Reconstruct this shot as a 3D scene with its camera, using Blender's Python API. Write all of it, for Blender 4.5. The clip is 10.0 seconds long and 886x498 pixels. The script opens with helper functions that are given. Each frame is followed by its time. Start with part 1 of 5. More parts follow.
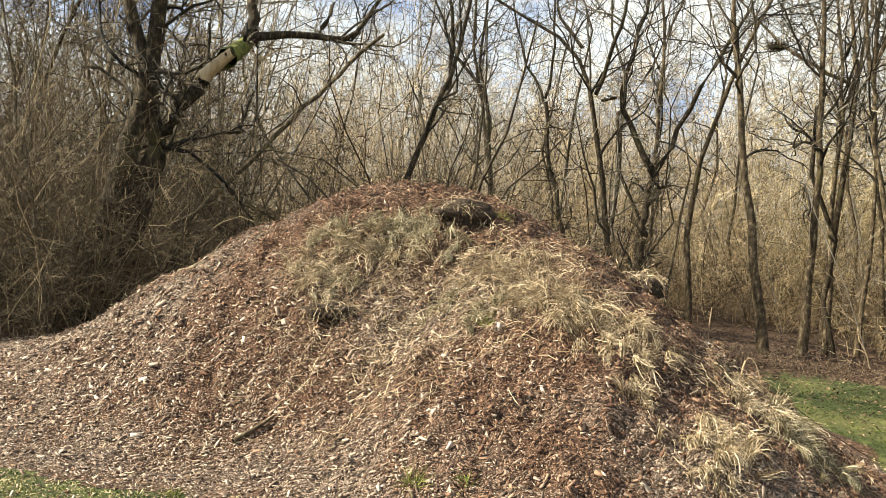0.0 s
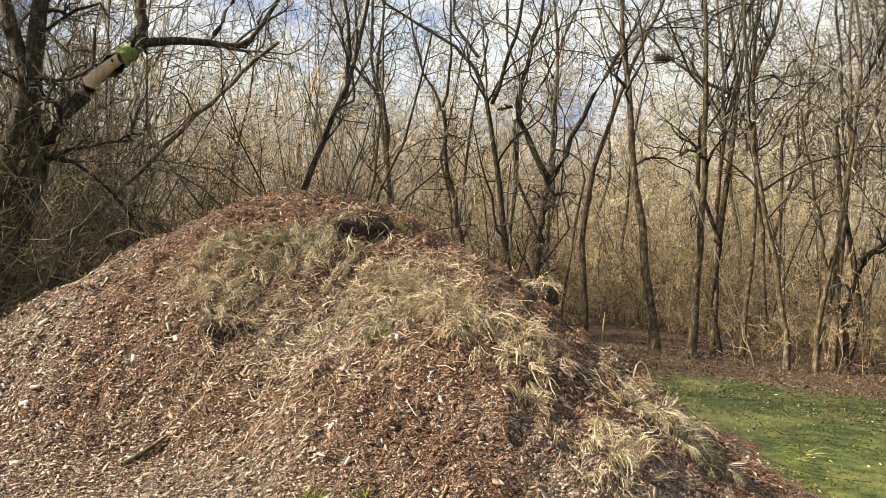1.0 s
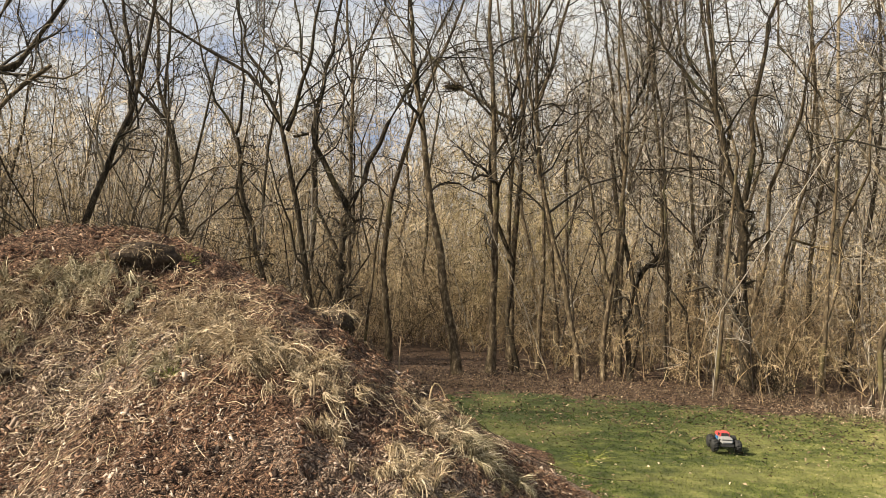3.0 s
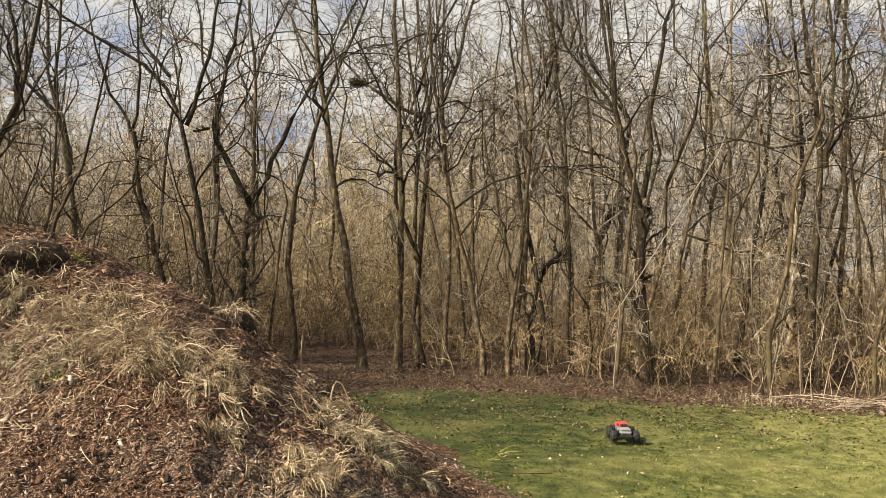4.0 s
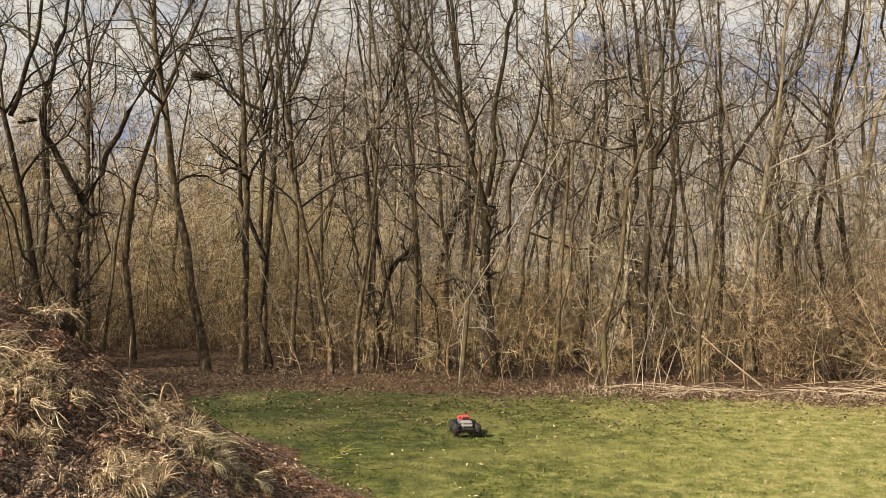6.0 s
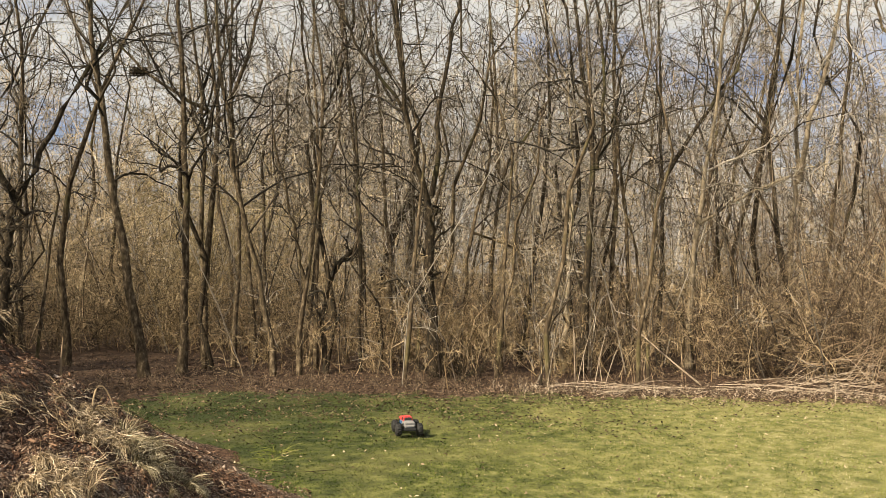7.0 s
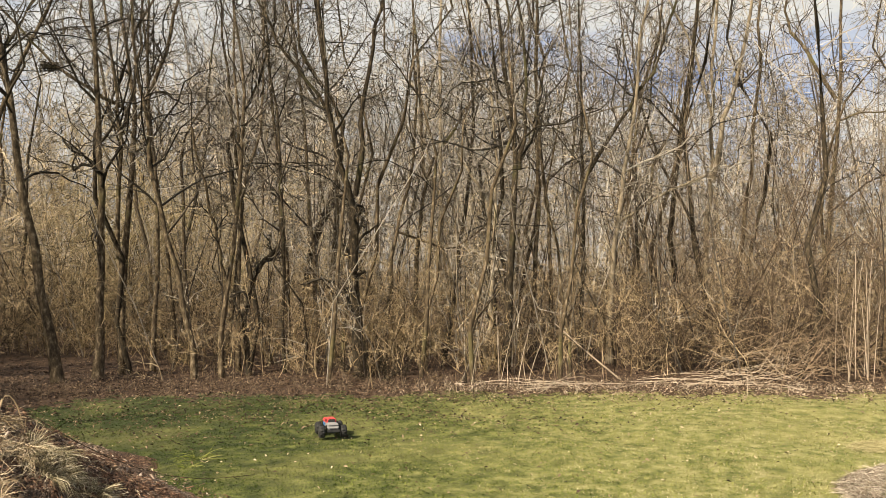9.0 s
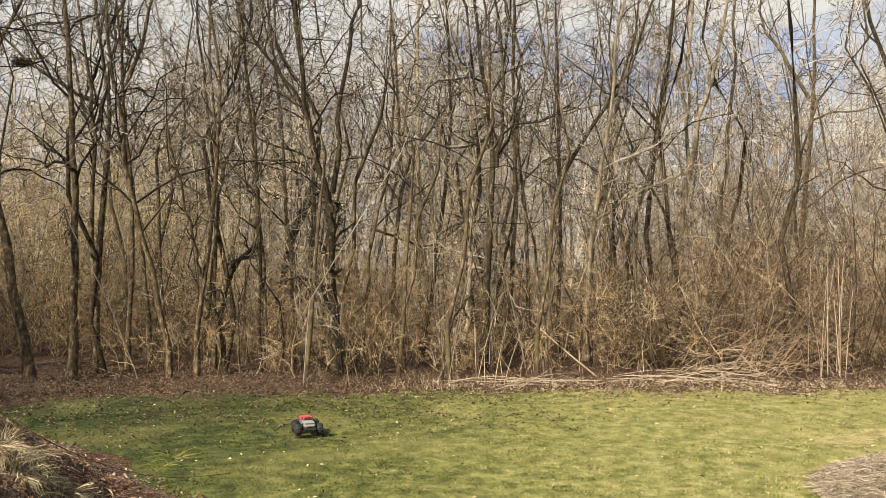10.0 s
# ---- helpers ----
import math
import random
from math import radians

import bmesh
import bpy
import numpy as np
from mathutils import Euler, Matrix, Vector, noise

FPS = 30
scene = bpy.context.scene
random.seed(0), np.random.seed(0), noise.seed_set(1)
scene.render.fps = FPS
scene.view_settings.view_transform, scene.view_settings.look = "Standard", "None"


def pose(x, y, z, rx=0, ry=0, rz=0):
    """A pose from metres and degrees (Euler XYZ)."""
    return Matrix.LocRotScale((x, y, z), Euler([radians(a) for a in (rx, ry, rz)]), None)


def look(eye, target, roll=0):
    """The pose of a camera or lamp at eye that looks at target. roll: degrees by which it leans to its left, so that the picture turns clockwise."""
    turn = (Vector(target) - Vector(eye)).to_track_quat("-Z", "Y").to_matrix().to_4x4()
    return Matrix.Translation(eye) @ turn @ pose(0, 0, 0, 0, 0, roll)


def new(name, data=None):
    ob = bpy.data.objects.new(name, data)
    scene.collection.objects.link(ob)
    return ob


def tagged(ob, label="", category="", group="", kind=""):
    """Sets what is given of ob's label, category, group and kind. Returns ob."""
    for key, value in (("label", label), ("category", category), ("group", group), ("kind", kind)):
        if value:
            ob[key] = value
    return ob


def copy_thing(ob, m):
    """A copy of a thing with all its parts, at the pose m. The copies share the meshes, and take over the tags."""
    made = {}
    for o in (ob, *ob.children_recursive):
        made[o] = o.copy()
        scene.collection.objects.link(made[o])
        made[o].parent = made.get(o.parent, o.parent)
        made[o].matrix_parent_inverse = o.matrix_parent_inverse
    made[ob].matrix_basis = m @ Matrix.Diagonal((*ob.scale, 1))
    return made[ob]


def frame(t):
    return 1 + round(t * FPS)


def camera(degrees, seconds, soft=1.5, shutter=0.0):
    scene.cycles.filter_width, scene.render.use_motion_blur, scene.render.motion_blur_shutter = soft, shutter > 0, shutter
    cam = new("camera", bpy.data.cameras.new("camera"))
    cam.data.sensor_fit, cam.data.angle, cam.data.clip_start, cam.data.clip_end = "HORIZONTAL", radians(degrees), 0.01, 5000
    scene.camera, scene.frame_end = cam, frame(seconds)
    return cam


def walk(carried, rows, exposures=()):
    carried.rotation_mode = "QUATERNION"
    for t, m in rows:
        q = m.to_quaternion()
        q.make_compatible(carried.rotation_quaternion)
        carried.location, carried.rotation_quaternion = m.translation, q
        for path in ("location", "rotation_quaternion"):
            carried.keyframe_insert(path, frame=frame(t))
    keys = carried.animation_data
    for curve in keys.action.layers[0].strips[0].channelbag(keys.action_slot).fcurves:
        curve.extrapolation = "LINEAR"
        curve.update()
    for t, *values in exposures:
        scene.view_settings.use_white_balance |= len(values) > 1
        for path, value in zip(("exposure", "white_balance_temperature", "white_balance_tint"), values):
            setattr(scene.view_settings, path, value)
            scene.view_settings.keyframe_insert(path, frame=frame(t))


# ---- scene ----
cam = camera(55.15, 10.0, soft=0.75)
PATH = [
    (0.0, 0.000, 0.000, 1.600, 0.00, -2.00, 4.51),
    (0.5, 0.017, 0.005, 1.614, -3.77, -1.59, 4.40),
    (1.0, 0.031, 0.013, 1.628, -6.56, -1.06, 3.79),
    (1.5, 0.045, 0.023, 1.635, -9.80, -0.25, 3.06),
    (2.0, 0.069, 0.008, 1.645, -13.22, 0.41, 2.30),
    (2.5, 0.101, 0.010, 1.643, -15.77, 1.05, 2.00),
    (2.7, 0.113, 0.013, 1.642, -17.40, 1.22, 1.84),
    (3.8, 0.178, 0.026, 1.637, -24.12, 1.26, 1.32),
    (4.0, 0.190, 0.029, 1.636, -25.61, 1.29, 1.22),
    (4.5, 0.216, 0.027, 1.624, -27.72, 1.39, 1.13),
    (5.0, 0.242, 0.005, 1.620, -30.50, 1.42, 0.97),
    (5.5, 0.278, -0.003, 1.610, -32.96, 1.48, 0.77),
    (6.0, 0.305, -0.023, 1.607, -35.32, 1.46, 0.76),
    (6.2, 0.311, -0.026, 1.607, -35.93, 1.48, 0.78),
    (7.5, 0.351, -0.047, 1.608, -40.83, 1.49, 0.65),
    (8.0, 0.357, -0.058, 1.616, -42.06, 1.46, 0.51),
    (8.5, 0.368, -0.060, 1.629, -42.77, 1.41, 0.42),
    (9.0, 0.364, -0.070, 1.637, -43.88, 1.37, 0.28),
    (9.5, 0.373, -0.076, 1.638, -44.66, 1.31, 0.21),
    (10.0, 0.376, -0.085, 1.630, -45.33, 1.26, 0.23),
]


def facing(yaw, pitch, roll):
    """The turn of a camera that looks yaw degrees to the left of +y, pitch up, and leans roll to its left."""
    return pose(0, 0, 0, 0, 0, yaw) @ pose(0, 0, 0, 90 + pitch, 0, 0) @ pose(0, 0, 0, 0, 0, roll)


walk(cam, [(t, Matrix.Translation((x, y, z)) @ facing(yaw, pitch, roll)) for t, x, y, z, yaw, pitch, roll in PATH],
     exposures=((0.0, 1.66, 6600, 1), (2.0, 1.36, 6650, 5), (4.0, 1.12, 7000, 7), (5.5, 1.0, 7250, 8), (7.5, 1.06, 7050, 7), (10.0, 1.1, 6900, 7)))

# ---- light ----
SUN_AZ, SUN_EL = math.atan2(-1.0, -0.05), radians(37)
sun_way = Vector((math.sin(SUN_AZ) * math.cos(SUN_EL), math.cos(SUN_AZ) * math.cos(SUN_EL), math.sin(SUN_EL)))
sun = new("sun", bpy.data.lights.new("sun", "SUN"))
sun.data.energy, sun.data.angle, sun.data.color = 5.0, radians(1.5), (1.0, 0.885, 0.72)
sun.matrix_world = look(sun_way * 60, (0, 0, 0))

world = bpy.data.worlds.new("world")
scene.world = world
world.use_nodes = True
wn, wl = world.node_tree.nodes, world.node_tree.links
wn.clear()
w_out, w_bg = wn.new("ShaderNodeOutputWorld"), wn.new("ShaderNodeBackground")
w_sky = wn.new("ShaderNodeTexSky")
w_sky.sky_type, w_sky.sun_disc, w_sky.sun_elevation, w_sky.sun_rotation = "NISHITA", False, SUN_EL, SUN_AZ % (2 * math.pi)
w_co, w_map, w_noise, w_ramp = wn.new("ShaderNodeTexCoord"), wn.new("ShaderNodeMapping"), wn.new("ShaderNodeTexNoise"), wn.new("ShaderNodeValToRGB")
w_map.inputs["Scale"].default_value, w_map.inputs["Location"].default_value = (1.6, 1.6, 4.0), (2.6, 0.7, 0.4)
w_noise.inputs["Scale"].default_value, w_noise.inputs["Detail"].default_value, w_noise.inputs["Roughness"].default_value = 1.9, 7.0, 0.55
w_ramp.color_ramp.elements[0].position, w_ramp.color_ramp.elements[1].position = 0.37, 0.53
w_ramp.color_ramp.elements[0].color = (0.03, 0.03, 0.03, 1)
w_mix = wn.new("ShaderNodeMix")
w_mix.data_type = "RGBA"
w_mix.inputs["B"].default_value = (14.2, 14.3, 14.5, 1)
wl.new(w_co.outputs["Generated"], w_map.inputs["Vector"])
wl.new(w_map.outputs["Vector"], w_noise.inputs["Vector"])
wl.new(w_noise.outputs["Fac"], w_ramp.inputs["Fac"])
wl.new(w_ramp.outputs["Color"], w_mix.inputs["Factor"])
w_gain = wn.new("ShaderNodeMix")
w_gain.data_type, w_gain.blend_type = "RGBA", "MULTIPLY"
w_gain.inputs["Factor"].default_value, w_gain.inputs["B"].default_value = 1.0, (1.75, 1.85, 2.45, 1)
wl.new(w_sky.outputs["Color"], w_gain.inputs["A"])
wl.new(w_gain.outputs["Result"], w_mix.inputs["A"])
wl.new(w_mix.outputs["Result"], w_bg.inputs["Color"])
wl.new(w_bg.outputs["Background"], w_out.inputs["Surface"])
w_bg.inputs["Strength"].default_value = 0.0262


# ---- materials ----
def material(name, stops, scale=6.0, detail=6.0, rough=0.85, bump=0.4, bump_scale=40.0, island=0.0, stretch=(1, 1, 1), patch=None, metal=0.0, spread=(0.3, 0.7), gloss=0.3, most=1.0, drift=None):
    """A procedural material: a ramp of colours driven by two noises and, by island, by each loose piece's own random number.
    patch: a second colour, its scale, and how much of the surface it takes. drift: a direction and stretch over the ground, and how far the ramp shifts at its two ends."""
    m = bpy.data.materials.new(name)
    m.use_nodes = True
    n, l = m.node_tree.nodes, m.node_tree.links
    p = n["Principled BSDF"]
    p.inputs["Roughness"].default_value, p.inputs["Metallic"].default_value = rough, metal
    p.inputs["Specular IOR Level"].default_value = gloss
    co, mp = n.new("ShaderNodeTexCoord"), n.new("ShaderNodeMapping")
    mp.inputs["Scale"].default_value = stretch
    l.new(co.outputs["Object"], mp.inputs["Vector"])
    a = n.new("ShaderNodeTexNoise")
    a.inputs["Scale"].default_value, a.inputs["Detail"].default_value, a.inputs["Roughness"].default_value = scale, detail, 0.65
    l.new(mp.outputs["Vector"], a.inputs["Vector"])
    ramp = n.new("ShaderNodeValToRGB")
    e = ramp.color_ramp.elements
    while len(e) < len(stops):
        e.new(0.5)
    for i, c in enumerate(stops):
        e[i].position = spread[0] + (spread[1] - spread[0]) * i / max(1, len(stops) - 1)
        e[i].color = (*c, 1)
    drive = a.outputs["Fac"]
    if island:
        g, mx = n.new("ShaderNodeNewGeometry"), n.new("ShaderNodeMix")
        mx.inputs["Factor"].default_value = island
        l.new(a.outputs["Fac"], mx.inputs["A"])
        l.new(g.outputs["Random Per Island"], mx.inputs["B"])
        drive = mx.outputs["Result"]
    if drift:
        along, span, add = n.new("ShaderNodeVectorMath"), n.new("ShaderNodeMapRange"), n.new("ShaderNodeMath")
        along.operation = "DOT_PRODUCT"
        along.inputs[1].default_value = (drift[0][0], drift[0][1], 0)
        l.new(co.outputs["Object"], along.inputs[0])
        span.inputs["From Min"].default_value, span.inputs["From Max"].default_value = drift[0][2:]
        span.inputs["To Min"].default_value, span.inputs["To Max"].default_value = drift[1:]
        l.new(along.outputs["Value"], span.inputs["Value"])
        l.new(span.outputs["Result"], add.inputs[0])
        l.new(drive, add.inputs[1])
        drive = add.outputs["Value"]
    l.new(drive, ramp.inputs["Fac"])
    colour = ramp.outputs["Color"]
    if patch:
        pc, ps, lo, hi = patch
        b, r2, m2 = n.new("ShaderNodeTexNoise"), n.new("ShaderNodeMapRange"), n.new("ShaderNodeMix")
        b.inputs["Scale"].default_value, b.inputs["Detail"].default_value = ps, 4.0
        l.new(co.outputs["Object"], b.inputs["Vector"])
        r2.inputs["From Min"].default_value, r2.inputs["From Max"].default_value = lo, hi
        r2.inputs["To Max"].default_value = most
        l.new(b.outputs["Fac"], r2.inputs["Value"])
        m2.data_type = "RGBA"
        m2.inputs["B"].default_value = (*pc, 1)
        l.new(r2.outputs["Result"], m2.inputs["Factor"])
        l.new(colour, m2.inputs["A"])
        colour = m2.outputs["Result"]
    l.new(colour, p.inputs["Base Color"])
    if bump:
        c, bp = n.new("ShaderNodeTexNoise"), n.new("ShaderNodeBump")
        c.inputs["Scale"].default_value, c.inputs["Detail"].default_value = bump_scale, 5.0
        l.new(mp.outputs["Vector"], c.inputs["Vector"])
        bp.inputs["Strength"].default_value, bp.inputs["Distance"].default_value = bump, 0.02
        l.new(c.outputs["Fac"], bp.inputs["Height"])
        l.new(bp.outputs["Normal"], p.inputs["Normal"])
    return m


BARK = material("bark", [(0.01, 0.007, 0.003), (0.08, 0.058, 0.034), (0.34, 0.272, 0.19)], 22, 10, 0.92, 0.6, 34, stretch=(1, 1, 0.45), patch=((0.12, 0.108, 0.042), 1.3, 0.57, 0.75), spread=(0.3, 0.76))
BARK_DARK = material("bark_dark", [(0.006, 0.005, 0.003), (0.036, 0.026, 0.015), (0.2, 0.155, 0.098)], 22, 10, 0.94, 0.7, 34, stretch=(1, 1, 0.45), patch=((0.075, 0.072, 0.026), 1.1, 0.57, 0.75), spread=(0.32, 0.76))
BARK_PALE = material("bark_pale", [(0.07, 0.054, 0.034), (0.2, 0.16, 0.11), (0.4, 0.34, 0.25)], 12, 8, 0.88, 0.7, 20, stretch=(1, 1, 0.35))
TWIG = material("twig", [(0.012, 0.01, 0.007), (0.046, 0.036, 0.024), (0.17, 0.138, 0.098)], 3, 3, 0.85, 0, island=0.65, spread=(0.25, 0.84))
TWIG_PALE = material("twig_pale", [(0.03, 0.023, 0.017), (0.155, 0.13, 0.1), (0.46, 0.41, 0.345)], 2, 3, 0.85, 0, island=0.7, spread=(0.26, 0.82))
BRUSH = material("brush", [(0.022, 0.013, 0.006), (0.28, 0.2, 0.11), (0.5, 0.392, 0.255)], 0.6, 3, 0.85, 0, island=0.7, patch=((0.24, 0.175, 0.06), 0.35, 0.5, 0.7), spread=(0.24, 0.82), most=0.5)
# twigs deep in the wood: sunlit brightness is put into this raised base colour
FAR_TWIG_SUNLIT = material("far_twig_sunlit", [(0.04, 0.028, 0.015), (0.36, 0.275, 0.16), (0.66, 0.54, 0.37)], 0.3, 3, 0.85, 0, island=0.7, spread=(0.22, 0.86), patch=((0.26, 0.21, 0.078), 0.12, 0.5, 0.7), most=0.5)
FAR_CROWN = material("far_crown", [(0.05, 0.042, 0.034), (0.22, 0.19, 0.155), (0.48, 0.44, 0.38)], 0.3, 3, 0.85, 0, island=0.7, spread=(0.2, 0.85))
CANE = material("cane", [(0.06, 0.036, 0.021), (0.19, 0.125, 0.077), (0.5, 0.4, 0.28)], 2, 3, 0.75, 0, island=0.8, spread=(0.2, 0.8))
CANE_PALE = material("pale_cane", [(0.16, 0.12, 0.085), (0.4, 0.32, 0.24), (0.68, 0.59, 0.48)], 2, 3, 0.75, 0, island=0.8, spread=(0.2, 0.85))
LITTER = material("leaf_litter", [(0.018, 0.011, 0.007), (0.058, 0.034, 0.021), (0.14, 0.09, 0.057)], 9, 9, 0.9, 1.0, 26)
LEAF = material("fallen_leaf", [(0.014, 0.008, 0.005), (0.052, 0.03, 0.019), (0.108, 0.067, 0.043), (0.27, 0.195, 0.13)], 2, 2, 0.8, 0, island=0.85, spread=(0.15, 0.9))
PALE_LEAF = material("pale_leaf", [(0.12, 0.08, 0.045), (0.33, 0.245, 0.155), (0.58, 0.47, 0.34)], 2, 2, 0.8, 0, island=0.85, spread=(0.15, 0.85))
SUNLIT_LEAF = material("sunlit_leaf", [(0.05, 0.03, 0.02), (0.19, 0.125, 0.082), (0.3, 0.215, 0.15), (0.5, 0.4, 0.3)], 2, 2, 0.8, 0, island=0.85, spread=(0.15, 0.88))
# drift darkens the lawn towards wood and heap: greener grass, plus tree shade in colour
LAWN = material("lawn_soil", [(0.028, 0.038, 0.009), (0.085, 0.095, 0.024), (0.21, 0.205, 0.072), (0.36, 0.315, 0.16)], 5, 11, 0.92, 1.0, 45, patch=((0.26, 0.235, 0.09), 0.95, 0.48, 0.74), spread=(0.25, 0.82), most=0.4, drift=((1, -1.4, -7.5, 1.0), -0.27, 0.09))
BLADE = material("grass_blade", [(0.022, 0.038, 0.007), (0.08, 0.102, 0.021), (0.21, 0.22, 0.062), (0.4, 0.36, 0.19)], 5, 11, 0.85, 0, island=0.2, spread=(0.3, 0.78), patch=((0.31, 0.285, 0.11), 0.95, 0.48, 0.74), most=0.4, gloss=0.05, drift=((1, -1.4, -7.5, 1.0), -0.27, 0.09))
DRY_BLADE = material("dry_blade", [(0.16, 0.14, 0.06), (0.33, 0.29, 0.15), (0.52, 0.46, 0.29)], 4, 4, 0.85, 0, island=0.5, spread=(0.2, 0.85), gloss=0.05)
STRAW = material("straw", [(0.045, 0.029, 0.015), (0.28, 0.205, 0.12), (0.66, 0.55, 0.4)], 1.2, 3, 0.75, 0, island=0.75, spread=(0.18, 0.88))
STRAW_GREEN = material("straw_green", [(0.05, 0.04, 0.018), (0.235, 0.193, 0.108), (0.57, 0.5, 0.37)], 1.2, 3, 0.75, 0, island=0.75, spread=(0.18, 0.86))
CHIP = material("wood_chip", [(0.016, 0.008, 0.005), (0.09, 0.044, 0.026), (0.18, 0.1, 0.062), (0.38, 0.265, 0.185)], 0.9, 4, 0.85, 0, island=0.8, spread=(0.1, 1.0))
CHIP_GREY = material("weathered_chip", [(0.06, 0.042, 0.031), (0.205, 0.148, 0.11), (0.35, 0.27, 0.213), (0.58, 0.49, 0.41)], 0.9, 4, 0.85, 0, island=0.8, spread=(0.1, 0.98))
THICKET = material("thicket_twig", [(0.026, 0.019, 0.011), (0.115, 0.086, 0.049), (0.25, 0.195, 0.118)], 1.5, 3, 0.85, 0, island=0.65, spread=(0.25, 0.88))
BRAMBLE = material("bramble_twig", [(0.032, 0.021, 0.014), (0.115, 0.08, 0.052), (0.32, 0.245, 0.17)], 1.5, 3, 0.85, 0, island=0.65, spread=(0.25, 0.87))


def mulch_material():
    """Small broken chips packed together: every cell a piece of its own colour with a dark joint round it, red where fresh and paler where weathered."""
    m = bpy.data.materials.new("packed_chips")
    m.use_nodes = True
    n, l = m.node_tree.nodes, m.node_tree.links
    p = n["Principled BSDF"]
    p.inputs["Roughness"].default_value, p.inputs["Specular IOR Level"].default_value = 0.92, 0.2
    co, warp, mix = n.new("ShaderNodeTexCoord"), n.new("ShaderNodeTexNoise"), n.new("ShaderNodeMix")
    warp.inputs["Scale"].default_value, warp.inputs["Detail"].default_value = 7.0, 3.0
    mix.data_type, mix.blend_type = "RGBA", "ADD"
    mix.inputs["Factor"].default_value = 0.22
    l.new(co.outputs["Object"], warp.inputs["Vector"])
    l.new(co.outputs["Object"], mix.inputs["A"])
    l.new(warp.outputs["Color"], mix.inputs["B"])
    mp = n.new("ShaderNodeMapping")
    mp.inputs["Scale"].default_value = (0.75, 1.2, 1.5)
    l.new(mix.outputs["Result"], mp.inputs["Vector"])
    cell, gap = n.new("ShaderNodeTexVoronoi"), n.new("ShaderNodeTexVoronoi")
    gap.feature = "DISTANCE_TO_EDGE"
    for c in (cell, gap):
        c.inputs["Scale"].default_value = 62.0
        l.new(mp.outputs["Vector"], c.inputs["Vector"])
    sep = n.new("ShaderNodeSeparateColor")
    l.new(cell.outputs["Color"], sep.inputs["Color"])
    tones = []
    for stops in (((0.016, 0.008, 0.005), (0.066, 0.033, 0.02), (0.13, 0.07, 0.043), (0.25, 0.157, 0.103)), ((0.034, 0.025, 0.019), (0.118, 0.088, 0.067), (0.222, 0.172, 0.137), (0.38, 0.312, 0.258))):
        r = n.new("ShaderNodeValToRGB")
        e = r.color_ramp.elements
        while len(e) < 4:
            e.new(0.5)
        for k, c in enumerate(stops):
            e[k].position, e[k].color = k / 3, (*c, 1)
        l.new(sep.outputs["Red"], r.inputs["Fac"])
        tones.append(r)
    age, lim, both = n.new("ShaderNodeTexNoise"), n.new("ShaderNodeMapRange"), n.new("ShaderNodeMix")
    age.inputs["Scale"].default_value, age.inputs["Detail"].default_value = 0.8, 5.0
    l.new(co.outputs["Object"], age.inputs["Vector"])
    lim.inputs["From Min"].default_value, lim.inputs["From Max"].default_value = 0.42, 0.62
    l.new(age.outputs["Fac"], lim.inputs["Value"])
    both.data_type = "RGBA"
    l.new(lim.outputs["Result"], both.inputs["Factor"])
    l.new(tones[0].outputs["Color"], both.inputs["A"])
    l.new(tones[1].outputs["Color"], both.inputs["B"])
    joint, dark = n.new("ShaderNodeMapRange"), n.new("ShaderNodeMix")
    joint.inputs["From Max"].default_value = 0.12
    l.new(gap.outputs["Distance"], joint.inputs["Value"])
    dark.data_type = "RGBA"
    dark.inputs["A"].default_value = (0.025, 0.014, 0.009, 1)
    l.new(joint.outputs["Result"], dark.inputs["Factor"])
    l.new(both.outputs["Result"], dark.inputs["B"])
    l.new(dark.outputs["Result"], p.inputs["Base Color"])
    high, bp = n.new("ShaderNodeMath"), n.new("ShaderNodeBump")
    high.operation = "MULTIPLY_ADD"
    high.inputs[1].default_value = 0.7
    l.new(sep.outputs["Green"], high.inputs[0])
    l.new(joint.outputs["Result"], high.inputs[2])
    bp.inputs["Strength"].default_value, bp.inputs["Distance"].default_value = 0.9, 0.012
    l.new(high.outputs["Value"], bp.inputs["Height"])
    l.new(bp.outputs["Normal"], p.inputs["Normal"])
    return m


HEAP = mulch_material()
MOSS = material("moss", [(0.03, 0.035, 0.008), (0.1, 0.11, 0.022), (0.2, 0.19, 0.05)], 12, 8, 0.95, 1.0, 40)
HEARTWOOD = material("heartwood", [(0.28, 0.2, 0.12), (0.48, 0.37, 0.24), (0.62, 0.5, 0.35)], 6, 6, 0.8, 0.5, 25, stretch=(1, 1, 0.2))
SOIL = material("dark_soil", [(0.012, 0.009, 0.007), (0.04, 0.028, 0.02), (0.1, 0.075, 0.055)], 18, 8, 0.95, 1.0, 60)


